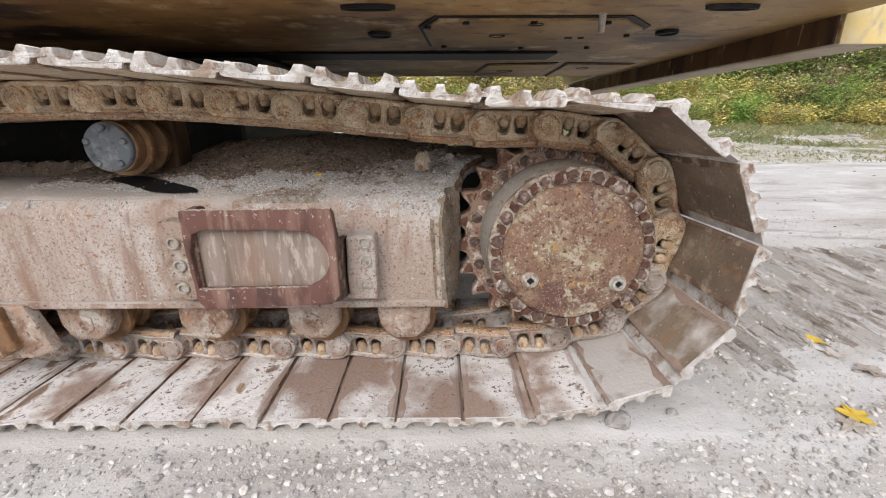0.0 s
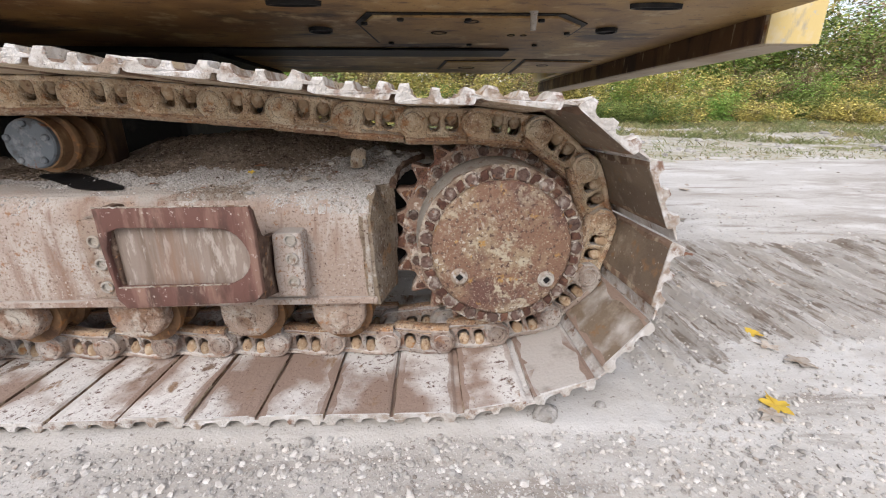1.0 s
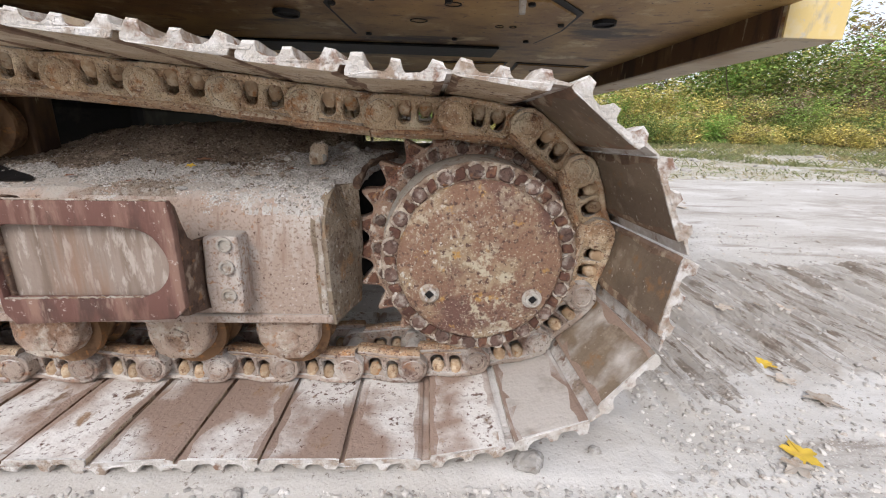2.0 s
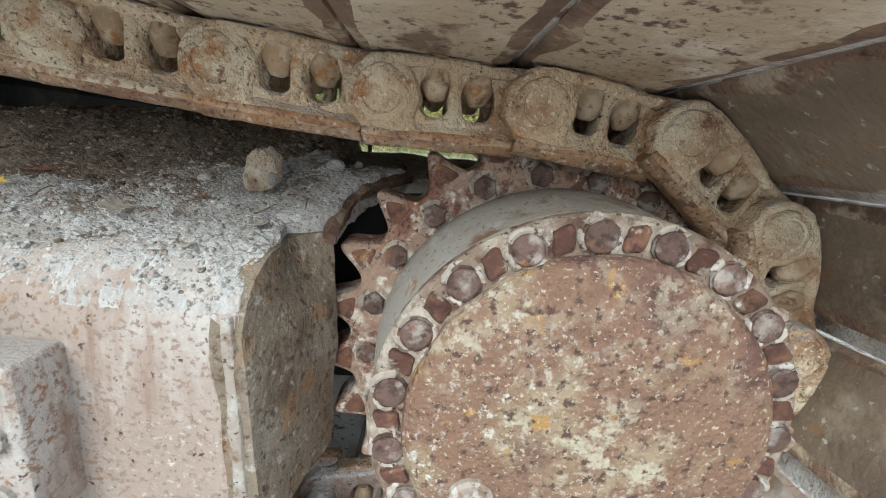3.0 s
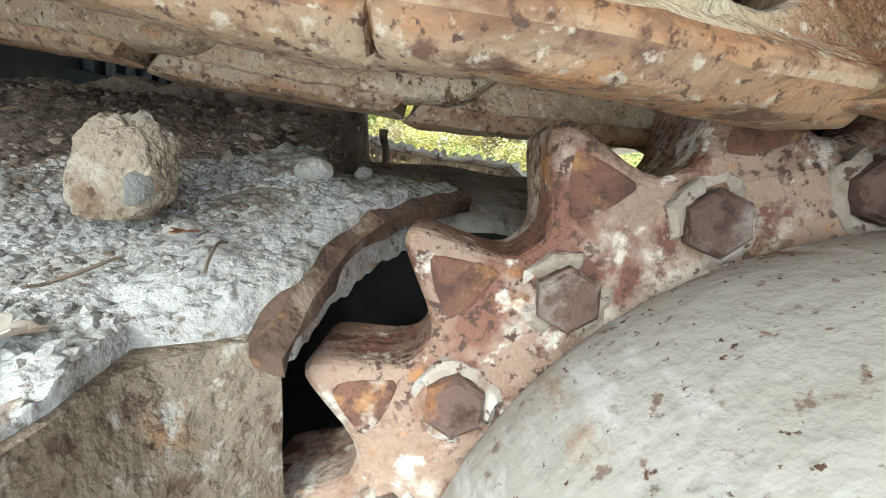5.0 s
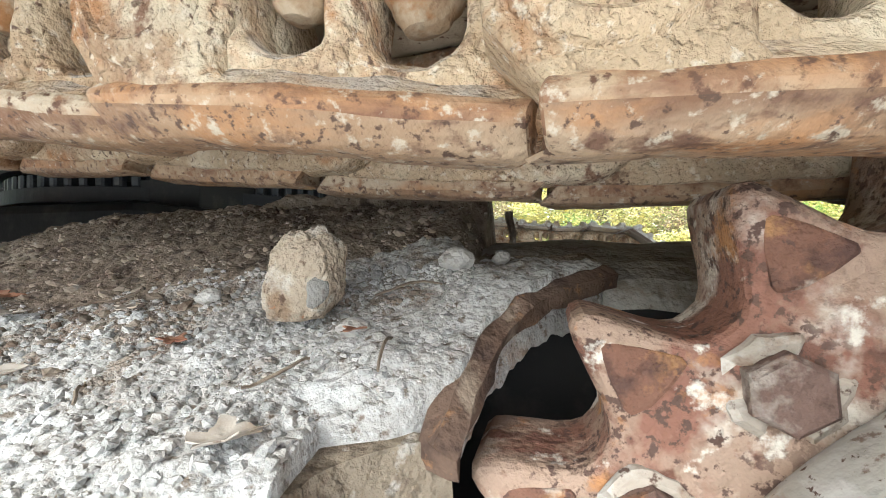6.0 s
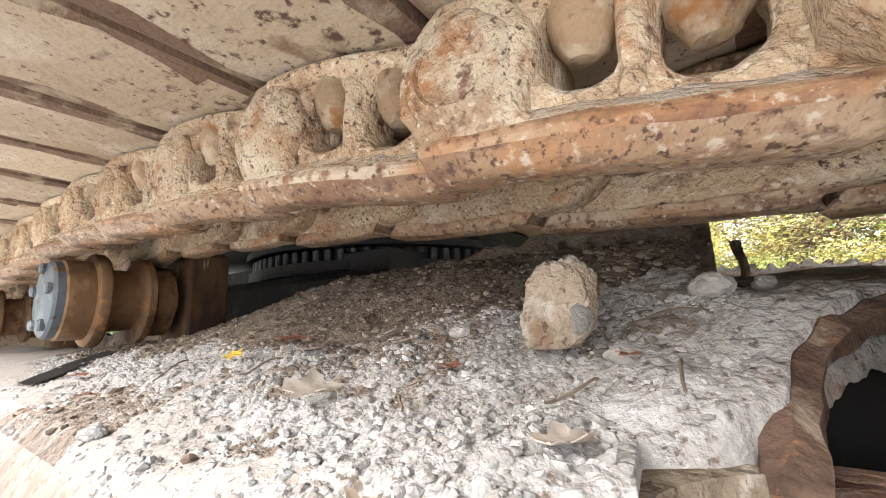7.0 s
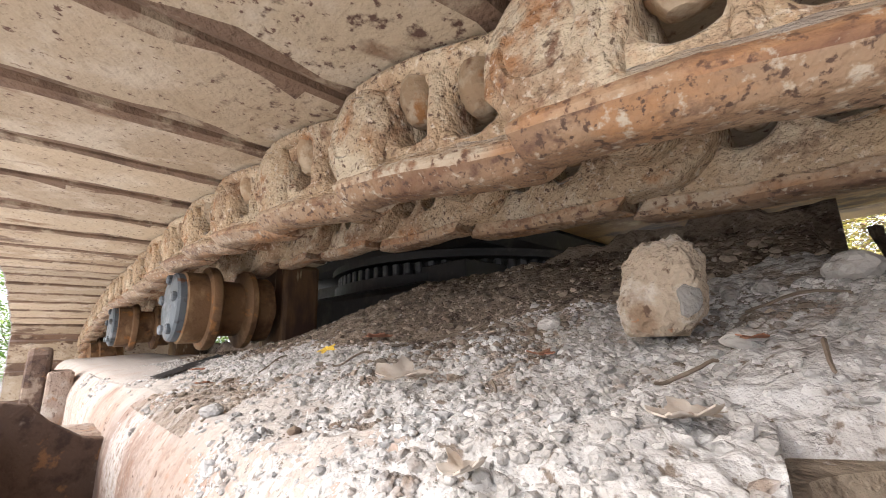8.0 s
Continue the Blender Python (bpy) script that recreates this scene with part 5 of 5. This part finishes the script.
# inner wall of packed dirt behind the chain
bm = bmesh.new()
n1, n2 = 300, 18
W = []
for i in range(n1 + 1):
    # left of x = -0.75 an added lower run closes the view under rollers
    x = -2.75 + 2.812 * i / n1
    top = 0.900 + (0.050 * min(1, (x + 0.75) / 0.6) if x > -0.75 else -0.08 * min(1, (-0.75 - x) / 0.3)) + 0.014 * noise.noise(Vector((x * 12, 0, 1))) + 0.010 * noise.noise(Vector((x * 40, 0, 1))) + 0.012 * max(0.0, noise.noise(Vector((x * 24, 3, 1)))) + 0.006 * noise.noise(Vector((x * 95, 0, 1)))
    row = []
    for j in range(n2 + 1):
        f = j / n2
        y = 1.85 + 0.08 * f + 0.014 * noise.noise(Vector((x * 14, f * 4, 5)))
        z = 0.74 + (top - 0.74) * min(1.0, f * 2.2) if f < 0.8 else top - (f - 0.8) * 0.9
        row.append(bm.verts.new((x, y if f < 0.8 else y + (f - 0.8) * 0.5, z)))
    W.append(row)
for a, b in zip(W, W[1:]):
    for j in range(n2):
        bm.faces.new((a[j], a[j + 1], b[j + 1], b[j]))
bm.faces.new(W[-1])
bm.faces.new(W[0][::-1])
bmesh.ops.recalc_face_normals(bm, faces=bm.faces[:])
tagged(part("dirt_bank", bm, M_DARKDIRT), "dark packed dirt bank caked along the inner side", "dirt")
tw = bmesh.new()
pr = []
for k in range(8):
    f = k / 7
    pr.append([tw.verts.new((0.088 + 0.003 * math.sin(f * 5) + (0.004 + 0.002 * f) * math.cos(a), 1.92 + 0.005 * math.sin(a), 0.866 + 0.052 * f)) for a in (0, 1.57, 3.14, 4.71)])
for a, b in zip(pr, pr[1:]):
    for j in range(4):
        tw.faces.new((a[j], a[(j + 1) % 4], b[(j + 1) % 4], b[j]))
tw.faces.new(pr[-1])
tagged(part("hose_stub", tw, M_DARKDIRT), "short mud-caked hose end sticking up", "hose")

# ---- car body and swing bearing ----
car = thing("car_body", "near-black car body between the tracks", "car body", at=(-1.47, 2.98, 0))
# near-black boxes; the seat runs on to the left, closing the view through
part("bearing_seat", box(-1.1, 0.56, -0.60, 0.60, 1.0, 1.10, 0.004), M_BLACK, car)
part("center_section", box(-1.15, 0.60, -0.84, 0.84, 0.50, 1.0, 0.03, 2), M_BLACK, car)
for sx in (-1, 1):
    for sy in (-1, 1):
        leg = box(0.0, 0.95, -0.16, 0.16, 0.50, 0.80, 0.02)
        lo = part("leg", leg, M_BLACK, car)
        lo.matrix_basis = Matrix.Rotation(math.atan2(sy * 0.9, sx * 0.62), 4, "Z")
bear = thing("swing_bearing", "black greased swing bearing ring with stubby gear teeth", "bearing", at=(-1.47, 2.98, 0))
R_B = 0.65
ringm = part("outer_ring", lathe([(R_B - 0.12, 0), (R_B + 0.06, 0), (R_B + 0.06, 0.03), (R_B, 0.032), (R_B, 0.085), (R_B + 0.05, 0.087), (R_B + 0.05, 0.135), (R_B - 0.12, 0.135)], 96), M_BLACK, bear)
ringm.matrix_basis = Matrix.Translation((0, 0, 1.16)) @ Matrix.Rotation(radians(180), 4, "X") @ Matrix.Rotation(radians(90), 4, "X")
gt = None
for k in range(80):
    a = 2 * math.pi * k / 80
    m = Matrix.Translation((R_B * math.cos(a), R_B * math.sin(a), 1.100)) @ Matrix.Rotation(a, 4, "Z")
    if gt is None:
        gt = part("gear_tooth", box(-0.01, 0.035, -0.014, 0.014, -0.026, 0.026, 0.006), M_TOOTH, bear)
        gt.matrix_basis = m
    else:
        o = gt.copy()
        scene.collection.objects.link(o)
        o.matrix_basis = m

# ---- upper structure ----
house = thing("upper_structure", "dirty yellow underside of the excavator's upper structure with bolted covers", "upper structure")
BZ = 1.305
part("belly_plate", box(-3.1, 1.36, 1.50, 3.66, BZ, BZ + 0.012), M_BELLY, house)
part("far_deck", box(-3.1, 1.34, 3.664, 4.75, 1.47, 1.482), M_BELLY, house, "dirty underside of the raised far deck")
part("deck_riser", box(-3.1, 1.34, 3.64, 3.66, BZ + 0.013, 1.55), M_BELLY, house)
part("side_wall", box(-3.1, 1.34, 1.52, 1.60, BZ + 0.012, 2.3), M_YEL, house, "yellow side panel")
part("far_wall", box(-3.1, 1.34, 4.66, 4.74, 1.484, 2.3), M_YEL, house, "yellow side panel")
part("front_wall", box(-3.1, -3.04, 1.60, 4.66, BZ + 0.012, 2.3), M_YEL, house, "yellow front panel")
part("rear_wall", box(1.28, 1.34, 1.60, 4.66, BZ + 0.012, 2.3), M_YEL, house, "yellow rear panel")
part("roof", box(-3.1, 1.34, 1.52, 4.74, 2.30, 2.34, 0.01), M_YEL, house, "yellow hood on top")
# black strip across the belly: a shadow gap given as colour
part("belly_step", box(-3.1, 0.62, 2.43, 2.66, BZ - 0.012, BZ - 0.001, 0.004), M_BLACK, house, "black band under the belly, its shadow gap put into the colour")
# near-black neck, lengthened to the left to close the gap beside the bearing
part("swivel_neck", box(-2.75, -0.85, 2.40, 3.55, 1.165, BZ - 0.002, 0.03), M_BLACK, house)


def belly_cover(o, label):
    """A cover plate under the belly, with a dark seam round it."""
    cx, cy = sum(p[0] for p in o) / len(o), sum(p[1] for p in o) / len(o)
    for grow, z0, z1, mat, nm, lb in ((0.016, 0.0, 0.003, M_BLACK, "seam", "black seam round a cover"), (0.0, 0.0, 0.010, M_BELLY, "cover", label)):
        q = [(x + grow * (1 if x > cx else -1), y + grow * (1.6 if y > cy else -1.6)) for x, y in o]
        bm = prism([q], z0, z1, 0.002 if nm == "cover" else 0)
        bmesh.ops.transform(bm, matrix=Matrix(((1, 0, 0, 0), (0, 0, 1, 0), (0, -1, 0, BZ - 0.001), (0, 0, 0, 1))), verts=bm.verts)
        bmesh.ops.recalc_face_normals(bm, faces=bm.faces[:])
        part(nm, bm, mat, house, lb)


belly_cover([(0.03, 1.72), (0.652, 1.72), (0.782, 1.87), (0.79, 2.06), (0.74, 2.30), (0.0, 2.24), (-0.03, 1.87)], "bolted polygonal belly cover")
belly_cover([(0.29, 3.35), (0.33, 2.92), (0.72, 2.86), (0.74, 3.58), (0.6, 3.63)], "bolted belly cover near the far side")
belly_cover([(0.80, 2.86), (1.2, 2.91), (1.2, 3.2), (0.85, 3.62)], "small belly cover near the rear")
# black discs hung under the plate: the holes' darkness is put into colour
for hx, hy, r, e in ((0.91, 1.946, 0.036, 1.0), (-0.203, 1.973, 0.04, 1.0), (0.256, 1.98, 0.022, 1.3), (0.365, 1.775, 0.02, 1.2), (0.908, 1.571, 0.018, 4.0), (-0.182, 1.567, 0.018, 4.0), (0.47, 3.2, 0.05, 1.0), (0.95, 3.05, 0.035, 1.0), (0.55, 2.02, 0.014, 1), (0.6, 2.02, 0.012, 1)):
    bm = lathe([(r * 1.15, 0), (r * 1.12, -0.0125), (r, -0.0125), (r * 0.95, -0.006), (0, -0.006)], 18)
    bmesh.ops.transform(bm, matrix=Matrix.Translation((hx, hy, BZ - 0.001)) @ Matrix.Diagonal((e, 1, 1, 1)) @ Matrix.Rotation(radians(90), 4, "X"), verts=bm.verts)
    bmesh.ops.recalc_face_normals(bm, faces=bm.faces[:])
    part("drain_hole", bm, M_BLACK, house, "black disc for the darkness of a drain hole")
for i, (bx, by) in enumerate(((-0.01, 1.80), (0.12, 1.735), (0.35, 1.735), (0.60, 1.735), (0.76, 1.96), (0.70, 2.24), (0.4, 2.24), (0.05, 2.2))):
    bm = hexbolt(0.012, 0.009)
    bmesh.ops.transform(bm, matrix=Matrix.Translation((bx, by, BZ - 0.011)) @ Matrix.Rotation(radians(90), 4, "X"), verts=bm.verts)
    part("bolt", bm, M_BLACK, house)
bm = lathe([(0.016, 0), (0.012, 0.004), (0.010, 0.055), (0, 0.056)], 12)
bmesh.ops.transform(bm, matrix=Matrix.Translation((0.56, 1.68, BZ)) @ Matrix.Rotation(radians(-90), 4, "X"), verts=bm.verts)
part("stud", bm, M_HUB, house, "grey drain stud")
part("rear_rail", box(1.355, 1.545, 1.69, 4.7, 1.212, 1.62, 0.012, 2), M_CW, house, "worn beige underside of the rear rail")
part("rail_inner_face", box(1.347, 1.3545, 1.70, 4.69, 1.218, 1.304), M_CWR, house, "rust-brown inner face")
part("rail_end", box(1.357, 1.543, 1.682, 1.6895, 1.216, 1.60), M_YEL, house, "yellow painted rail end")

# ---- ground ----
GZ = 0.088


def rut(x, y):
    if not (0.85 < x < 5.5 and 1.2 < y < 3.4):
        return 0.0
    n = 0.25 * noise.noise(Vector((x * 1.3, y * 1.3, 6)))
    return max(0.0, min(1.0, (x - 0.85) / 0.25)) * max(0.0, min(1.0, (y - 1.45 - 0.12 * (x - 1) + n) / 0.35)) * max(0.0, min(1.0, (2.98 - y + n) / 0.2))


def ground_z(x, y):
    rise = 0.066 * max(0.0, y - 2.2) if y < 13 else 0.066 * 10.8 + 0.02 * (y - 13)
    z = GZ + min(rise, 1.6) + 0.02 * noise.noise(Vector((x * 0.9, y * 0.9, 0)))
    near = math.exp(-((x - 1.0) / 6) ** 2 - ((y - 2) / 5) ** 2)
    z += near * (0.010 * noise.noise(Vector((x * 5, y * 5, 4))) + 0.004 * noise.noise(Vector((x * 17, y * 17, 4))))
    # prints of the grousers behind the track's end
    k = rut(x, y)
    if k > 0:
        w = x + 0.05 * noise.noise(Vector((x * 1.5, y * 0.9, 9)))
        z += k * ((0.018 + 0.020 * abs(noise.noise(Vector((x * 2, y * 3, 8))))) * math.sin(w * 62) + 0.010 * math.sin(w * 37 + 1 + 2 * noise.noise(Vector((x, y * 2, 3)))) + 0.016 * noise.noise(Vector((x * 16, y * 4, 2))) + 0.008 * noise.noise(Vector((x * 40, y * 18, 5))))
    if -3.6 < x < 0.9 and 1.16 < y < 2.1:
        z += 0.008
    return z


def spread(lo, hi, a, b, fine, coarse):
    out = [a + (b - a) * k / fine for k in range(fine + 1)]
    for k in range(1, coarse + 1):
        f = (k / coarse) ** 3
        out.append(b + (hi - b) * f)
        out.insert(0, a + (lo - a) * f)
    return out


gx = spread(-400, 400, -1.9, 4.1, 330, 24)
gx = sorted(gx + [4.4 + 0.4 * k for k in range(34)])
gy = spread(-400, 400, 0.3, 4.5, 190, 24)
gy = sorted(gy + [4.73 + 0.22 * k for k in range(40)])
verts = [(x, y, ground_z(x, y)) for x in gx for y in gy]
ng = len(gy)
faces = [(i * ng + j, (i + 1) * ng + j, (i + 1) * ng + j + 1, i * ng + j + 1) for i in range(len(gx) - 1) for j in range(ng - 1)]
ground = part("ground", (verts, [], faces), M_GROUND, None, "", True)
ground.data.materials.append(M_RUT)
ground.data.materials.append(M_VERGE)
for p in ground.data.polygons:
    c = p.center
    p.material_index = int(rut(c.x, c.y) > 0.5 + 0.45 * noise.noise(Vector((c.x * 5, c.y * 5, 1))) + 0.35 * noise.noise(Vector((c.x * 38, c.y * 8, 1))))
    if c.y > 6.3 + 0.5 * noise.noise(Vector((c.x * 0.7, 0, 5))) and c.y < 40:
        p.material_index = 2
tagged(ground, "pale packed gravel yard with wheel ruts", "ground", kind="structure")


def on_ground(rng):
    x, y = rng.uniform(-1.9, 3.4), 0.35 + 3.4 * rng.random() ** 1.3
    if rng.random() < 0.6:
        x, y = rng.gauss(0.2, 1.0), rng.gauss(0.95, 0.40)
    if -3.6 < x < 0.95 and 1.16 < y < 2.2:
        return None
    return (x, y, ground_z(x, y))


scatter("gravel", rng, 46000, on_ground, (0.0018, 0.013), M_GRAVEL, "loose pale gravel on the yard", "gravel", 0.65, 8, 3.6)
for sx, sy, s, lb in ((0.556, 1.20, 0.034, "pale grey fist-sized stone beside the track"), (-0.147, 1.135, 0.018, "white pebble in front of the track"), (0.75, 1.25, 0.014, "small pale stone on the gravel")):
    o = lump("stone", sx, sy, s, M_STONE, lb, "stone", (1.15, 0.9, 0.75), 3, sx * 9)
    o.location.z = ground_z(sx, sy) + s * 0.45
for lx, ly, s, m, lb, tn in ((1.61, 1.72, 0.055, M_YLEAF, "yellow maple leaf on the gravel", 20), (1.58, 1.60, 0.05, M_DRYLEAF, "pinkish brown leaf on the gravel", 140), (1.325, 1.25, 0.062, M_YLEAF, "large yellow maple leaf on the gravel", 75),
                             (1.27, 1.20, 0.05, M_DRYLEAF, "orange brown leaf beside a yellow one", 200), (2.13, 2.22, 0.06, M_DRYLEAF, "reddish brown leaf in the churned dirt", 40), (2.02, 2.25, 0.05, M_DRYLEAF, "pale flat leaf in the churned dirt", 160), (1.3, 1.95, 0.045, M_DRYLEAF, "tan leaf by the grouser prints", 250),
                             (1.62, 1.49, 0.06, M_DRYLEAF, "dry tan leaf on the gravel", 310), (1.75, 2.15, 0.05, M_DRYLEAF, "pale curled leaf on the ruts", 15), (1.5, 2.5, 0.06, M_REDLEAF, "brown leaf lying in the ruts", 95), (2.6, 2.7, 0.06, M_DRYLEAF, "pale leaf on the churned dirt", 35), (3.1, 2.4, 0.05, M_REDLEAF, "reddish leaf on the churned dirt", 75), (2.25, 3.5, 0.07, M_DRYLEAF, "pale flat leaf on the road", 180), (2.28, 3.4, 0.06, M_DRYLEAF, "tan flat leaf on the road", 20), (1.85, 2.6, 0.045, M_REDLEAF, "small red-brown leaf in the ruts", 5), (2.9, 4.4, 0.07, M_DRYLEAF, "dry leaf lying on the road", 110)):
    dry_leaf(lx, ly, ground_z(lx, ly) + 0.008, s, m, lb, tn, 0.25, "fallen_leaf")

# ---- bank of shrubs round the yard ----
def shrub(seed, material, label, size, clumps, leaf, lean=0.6):
    """Thin stems that fan out, each with clumps of small leaves."""
    r = random.Random(seed)
    t = thing("shrub", label, "shrub", "shrubs along the yard edge")
    bm = bmesh.new()
    tips = []
    for s in range(8):
        a, ln = r.uniform(0, 6.28), r.uniform(0.1, lean)
        p, prev = Vector((0.1 * math.cos(a), 0.1 * math.sin(a), -0.2)), None
        for k in range(6):
            w = 0.016 * size * (1 - k / 6.5)
            cur = [bm.verts.new(p + Vector((w * math.cos(q), w * math.sin(q), 0))) for q in (0, 2.1, 4.2)]
            if prev:
                for i in range(3):
                    bm.faces.new((prev[i], prev[(i + 1) % 3], cur[(i + 1) % 3], cur[i]))
            prev = cur
            p = p + Vector((ln * math.cos(a) + r.uniform(-0.2, 0.2), ln * math.sin(a) + r.uniform(-0.2, 0.2), 0.8 * r.uniform(0.7, 1.2))) * size * 0.22
            tips.append(p.copy())
    part("trunk", bm, M_BARK, t)
    V, F = [], []
    for c in tips:
        for _ in range(clumps):
            cc = c + Vector((r.gauss(0, 1), r.gauss(0, 1), r.gauss(0, 0.8))) * size * 0.16
            droop, tilt = r.uniform(-0.4, 0.9), r.uniform(0, 6.28)
            for _ in range(r.randrange(10, 24)):
                q = cc + Vector((r.gauss(0, 1), r.gauss(0, 1), r.gauss(0, 0.6))) * 0.055 * (1 + size)
                if q.z < -0.1:
                    continue
                e = Euler((droop + r.uniform(-0.6, 0.6), r.uniform(-0.6, 0.6), tilt + r.uniform(-1.5, 1.5))).to_matrix()
                L = leaf * r.uniform(0.6, 1.3)
                b = len(V)
                for u, v_, w_ in ((-L, 0, 0), (-0.1 * L, -0.42 * L, 0.15 * L), (L, 0, -0.15 * L), (-0.1 * L, 0.42 * L, 0.15 * L)):
                    V.append(tuple(q + e @ Vector((u, v_, w_))))
                F += [(b, b + 1, b + 2), (b, b + 2, b + 3)]
    part("foliage", (V, [], F), material, t)
    return t


low = [shrub(1, M_LEAFG, "dense green shrub with small leaves", 0.85, 6, 0.036, 0.9), shrub(2, M_LEAFY, "low yellowing autumn shrub at the yard edge", 0.75, 5, 0.040, 0.8),
       shrub(3, M_LEAFR, "brown withering weed bush with thin stems", 0.7, 4, 0.030, 0.8), shrub(4, M_LEAFB, "bright green leafy bush at the yard edge", 0.95, 6, 0.045, 0.7), shrub(9, M_LEAFG, "dark green low bush beside the gravel", 0.6, 7, 0.030, 1.0)]
tall = [shrub(5, M_LEAFG, "tall green shrub with drooping branches", 2.2, 8, 0.060), shrub(6, M_LEAFY, "tall shrub with yellow autumn leaves", 2.0, 7, 0.060), shrub(7, M_LEAFR, "tall browning shrub with pale seed heads", 2.1, 7, 0.050), shrub(8, M_LEAFB, "tall bright green sapling", 2.4, 6, 0.065)]
rr = random.Random(8)
spots = []
for k in range(44):
    spots.append((low, -3 + 25 * k / 43 + rr.uniform(-0.4, 0.4), 12.5 + rr.uniform(-0.6, 0.9), 1.0))
for k in range(26):
    spots.append((tall, -8 + 30 * k / 25 + rr.uniform(-0.6, 0.6), 14.6 + rr.uniform(-0.5, 1.0), 0.8))
for k in range(16):
    spots.append((tall, -10 + 36 * k / 15 + rr.uniform(-0.8, 0.8), 17.5 + rr.uniform(-0.5, 1.5), 1.5))
for k in range(20):
    a = radians(95 + 175 * k / 19)
    spots.append((tall, 13 * math.cos(a) - 3, 3 + 13 * math.sin(a), 1.2))
for k in range(18):
    spots.append((tall, -12 + 2.4 * k, 22 + rr.uniform(-0.5, 1.5), 2.2))
for k in range(9):
    spots.append((tall, -26 + 1.9 * k, 13 + rr.uniform(-0.5, 1.5), 1.2))
used = set()
for kinds, x, y, s in spots:
    src = kinds[rr.choice((0, 1, 1, 2, 2, 3, len(kinds) - 1))]
    if kinds is tall and -3 < x < 5 and y > 13:      # yellower kinds behind the machine: overexposed brightness put into leaf colour
        src = tall[2] if src is tall[0] else tall[1]
    m = Matrix.Translation((x, y, ground_z(x, y) - 0.08)) @ Matrix.Rotation(rr.uniform(0, 6.28), 4, "Z") @ Matrix.Scale(s * rr.uniform(0.75, 1.25), 4)
    if src.name not in used:
        used.add(src.name)
        src.matrix_basis = m
    else:
        c = copy_thing(src, Matrix.Translation((x, y, ground_z(x, y) - 0.08)))
        c.matrix_basis = m

# weeds and grass on the verge before the shrubs
V, F = [], []
for _ in range(95000):
    x, y = rr.uniform(-14, 18), 6.3 + 7.2 * rr.random()
    green = noise.noise(Vector((x * 0.55, y * 0.9, 3))) + 0.4 * noise.noise(Vector((x * 2.2, y * 3, 3)))
    if green + 0.06 * (y - 9) < rr.uniform(-0.10, 0.40) and not (y < 7.4 and rr.random() < 0.25):
        continue
    short = 0.35 if y < 7.6 else 1.0
    h, a, w = short * rr.uniform(0.03, 0.15), rr.uniform(0, 6.28), rr.uniform(0.004, 0.011)
    b, z = len(V), ground_z(x, y)
    dx, dy = w * math.cos(a), w * math.sin(a)
    lx_, ly_ = rr.gauss(0, 0.09) * short, rr.gauss(0, 0.09) * short
    V += [(x - dx, y - dy, z - 0.01), (x + dx, y + dy, z - 0.01), (x + 0.5 * lx_ + dx * 0.7, y + 0.5 * ly_ + dy * 0.7, z + 0.65 * h), (x + lx_, y + ly_, z + h)]
    F += [(b, b + 1, b + 2), (b, b + 2, b + 3)]
tagged(part("grass", (V, [], F), M_GRASS), "patchy autumn grass and weeds along the yard edge", "grass", kind="stuff")


def on_verge(rng):
    x, y = rng.uniform(0, 16), 6.2 + 6.3 * rng.random()
    if noise.noise(Vector((x * 0.55, y * 0.9, 3))) > rng.uniform(-0.2, 0.2):
        return None
    return (x, y, ground_z(x, y))


def litter_spot(rng):
    x, y = rng.uniform(1.0, 9.0), 1.6 + 10 * rng.random() ** 1.4
    return (x, y, ground_z(x, y) + 0.002)


scatter("verge_stones", rng, 2600, on_verge, (0.012, 0.11), M_STONE, "pale stones and rubble along the weedy verge", "stones", 0.55)
scatter("leaf_litter", rng, 700, litter_spot, (0.010, 0.035), M_DRYLEAF, "scattered scraps of dead leaves on the yard", "leaves", 0.10)
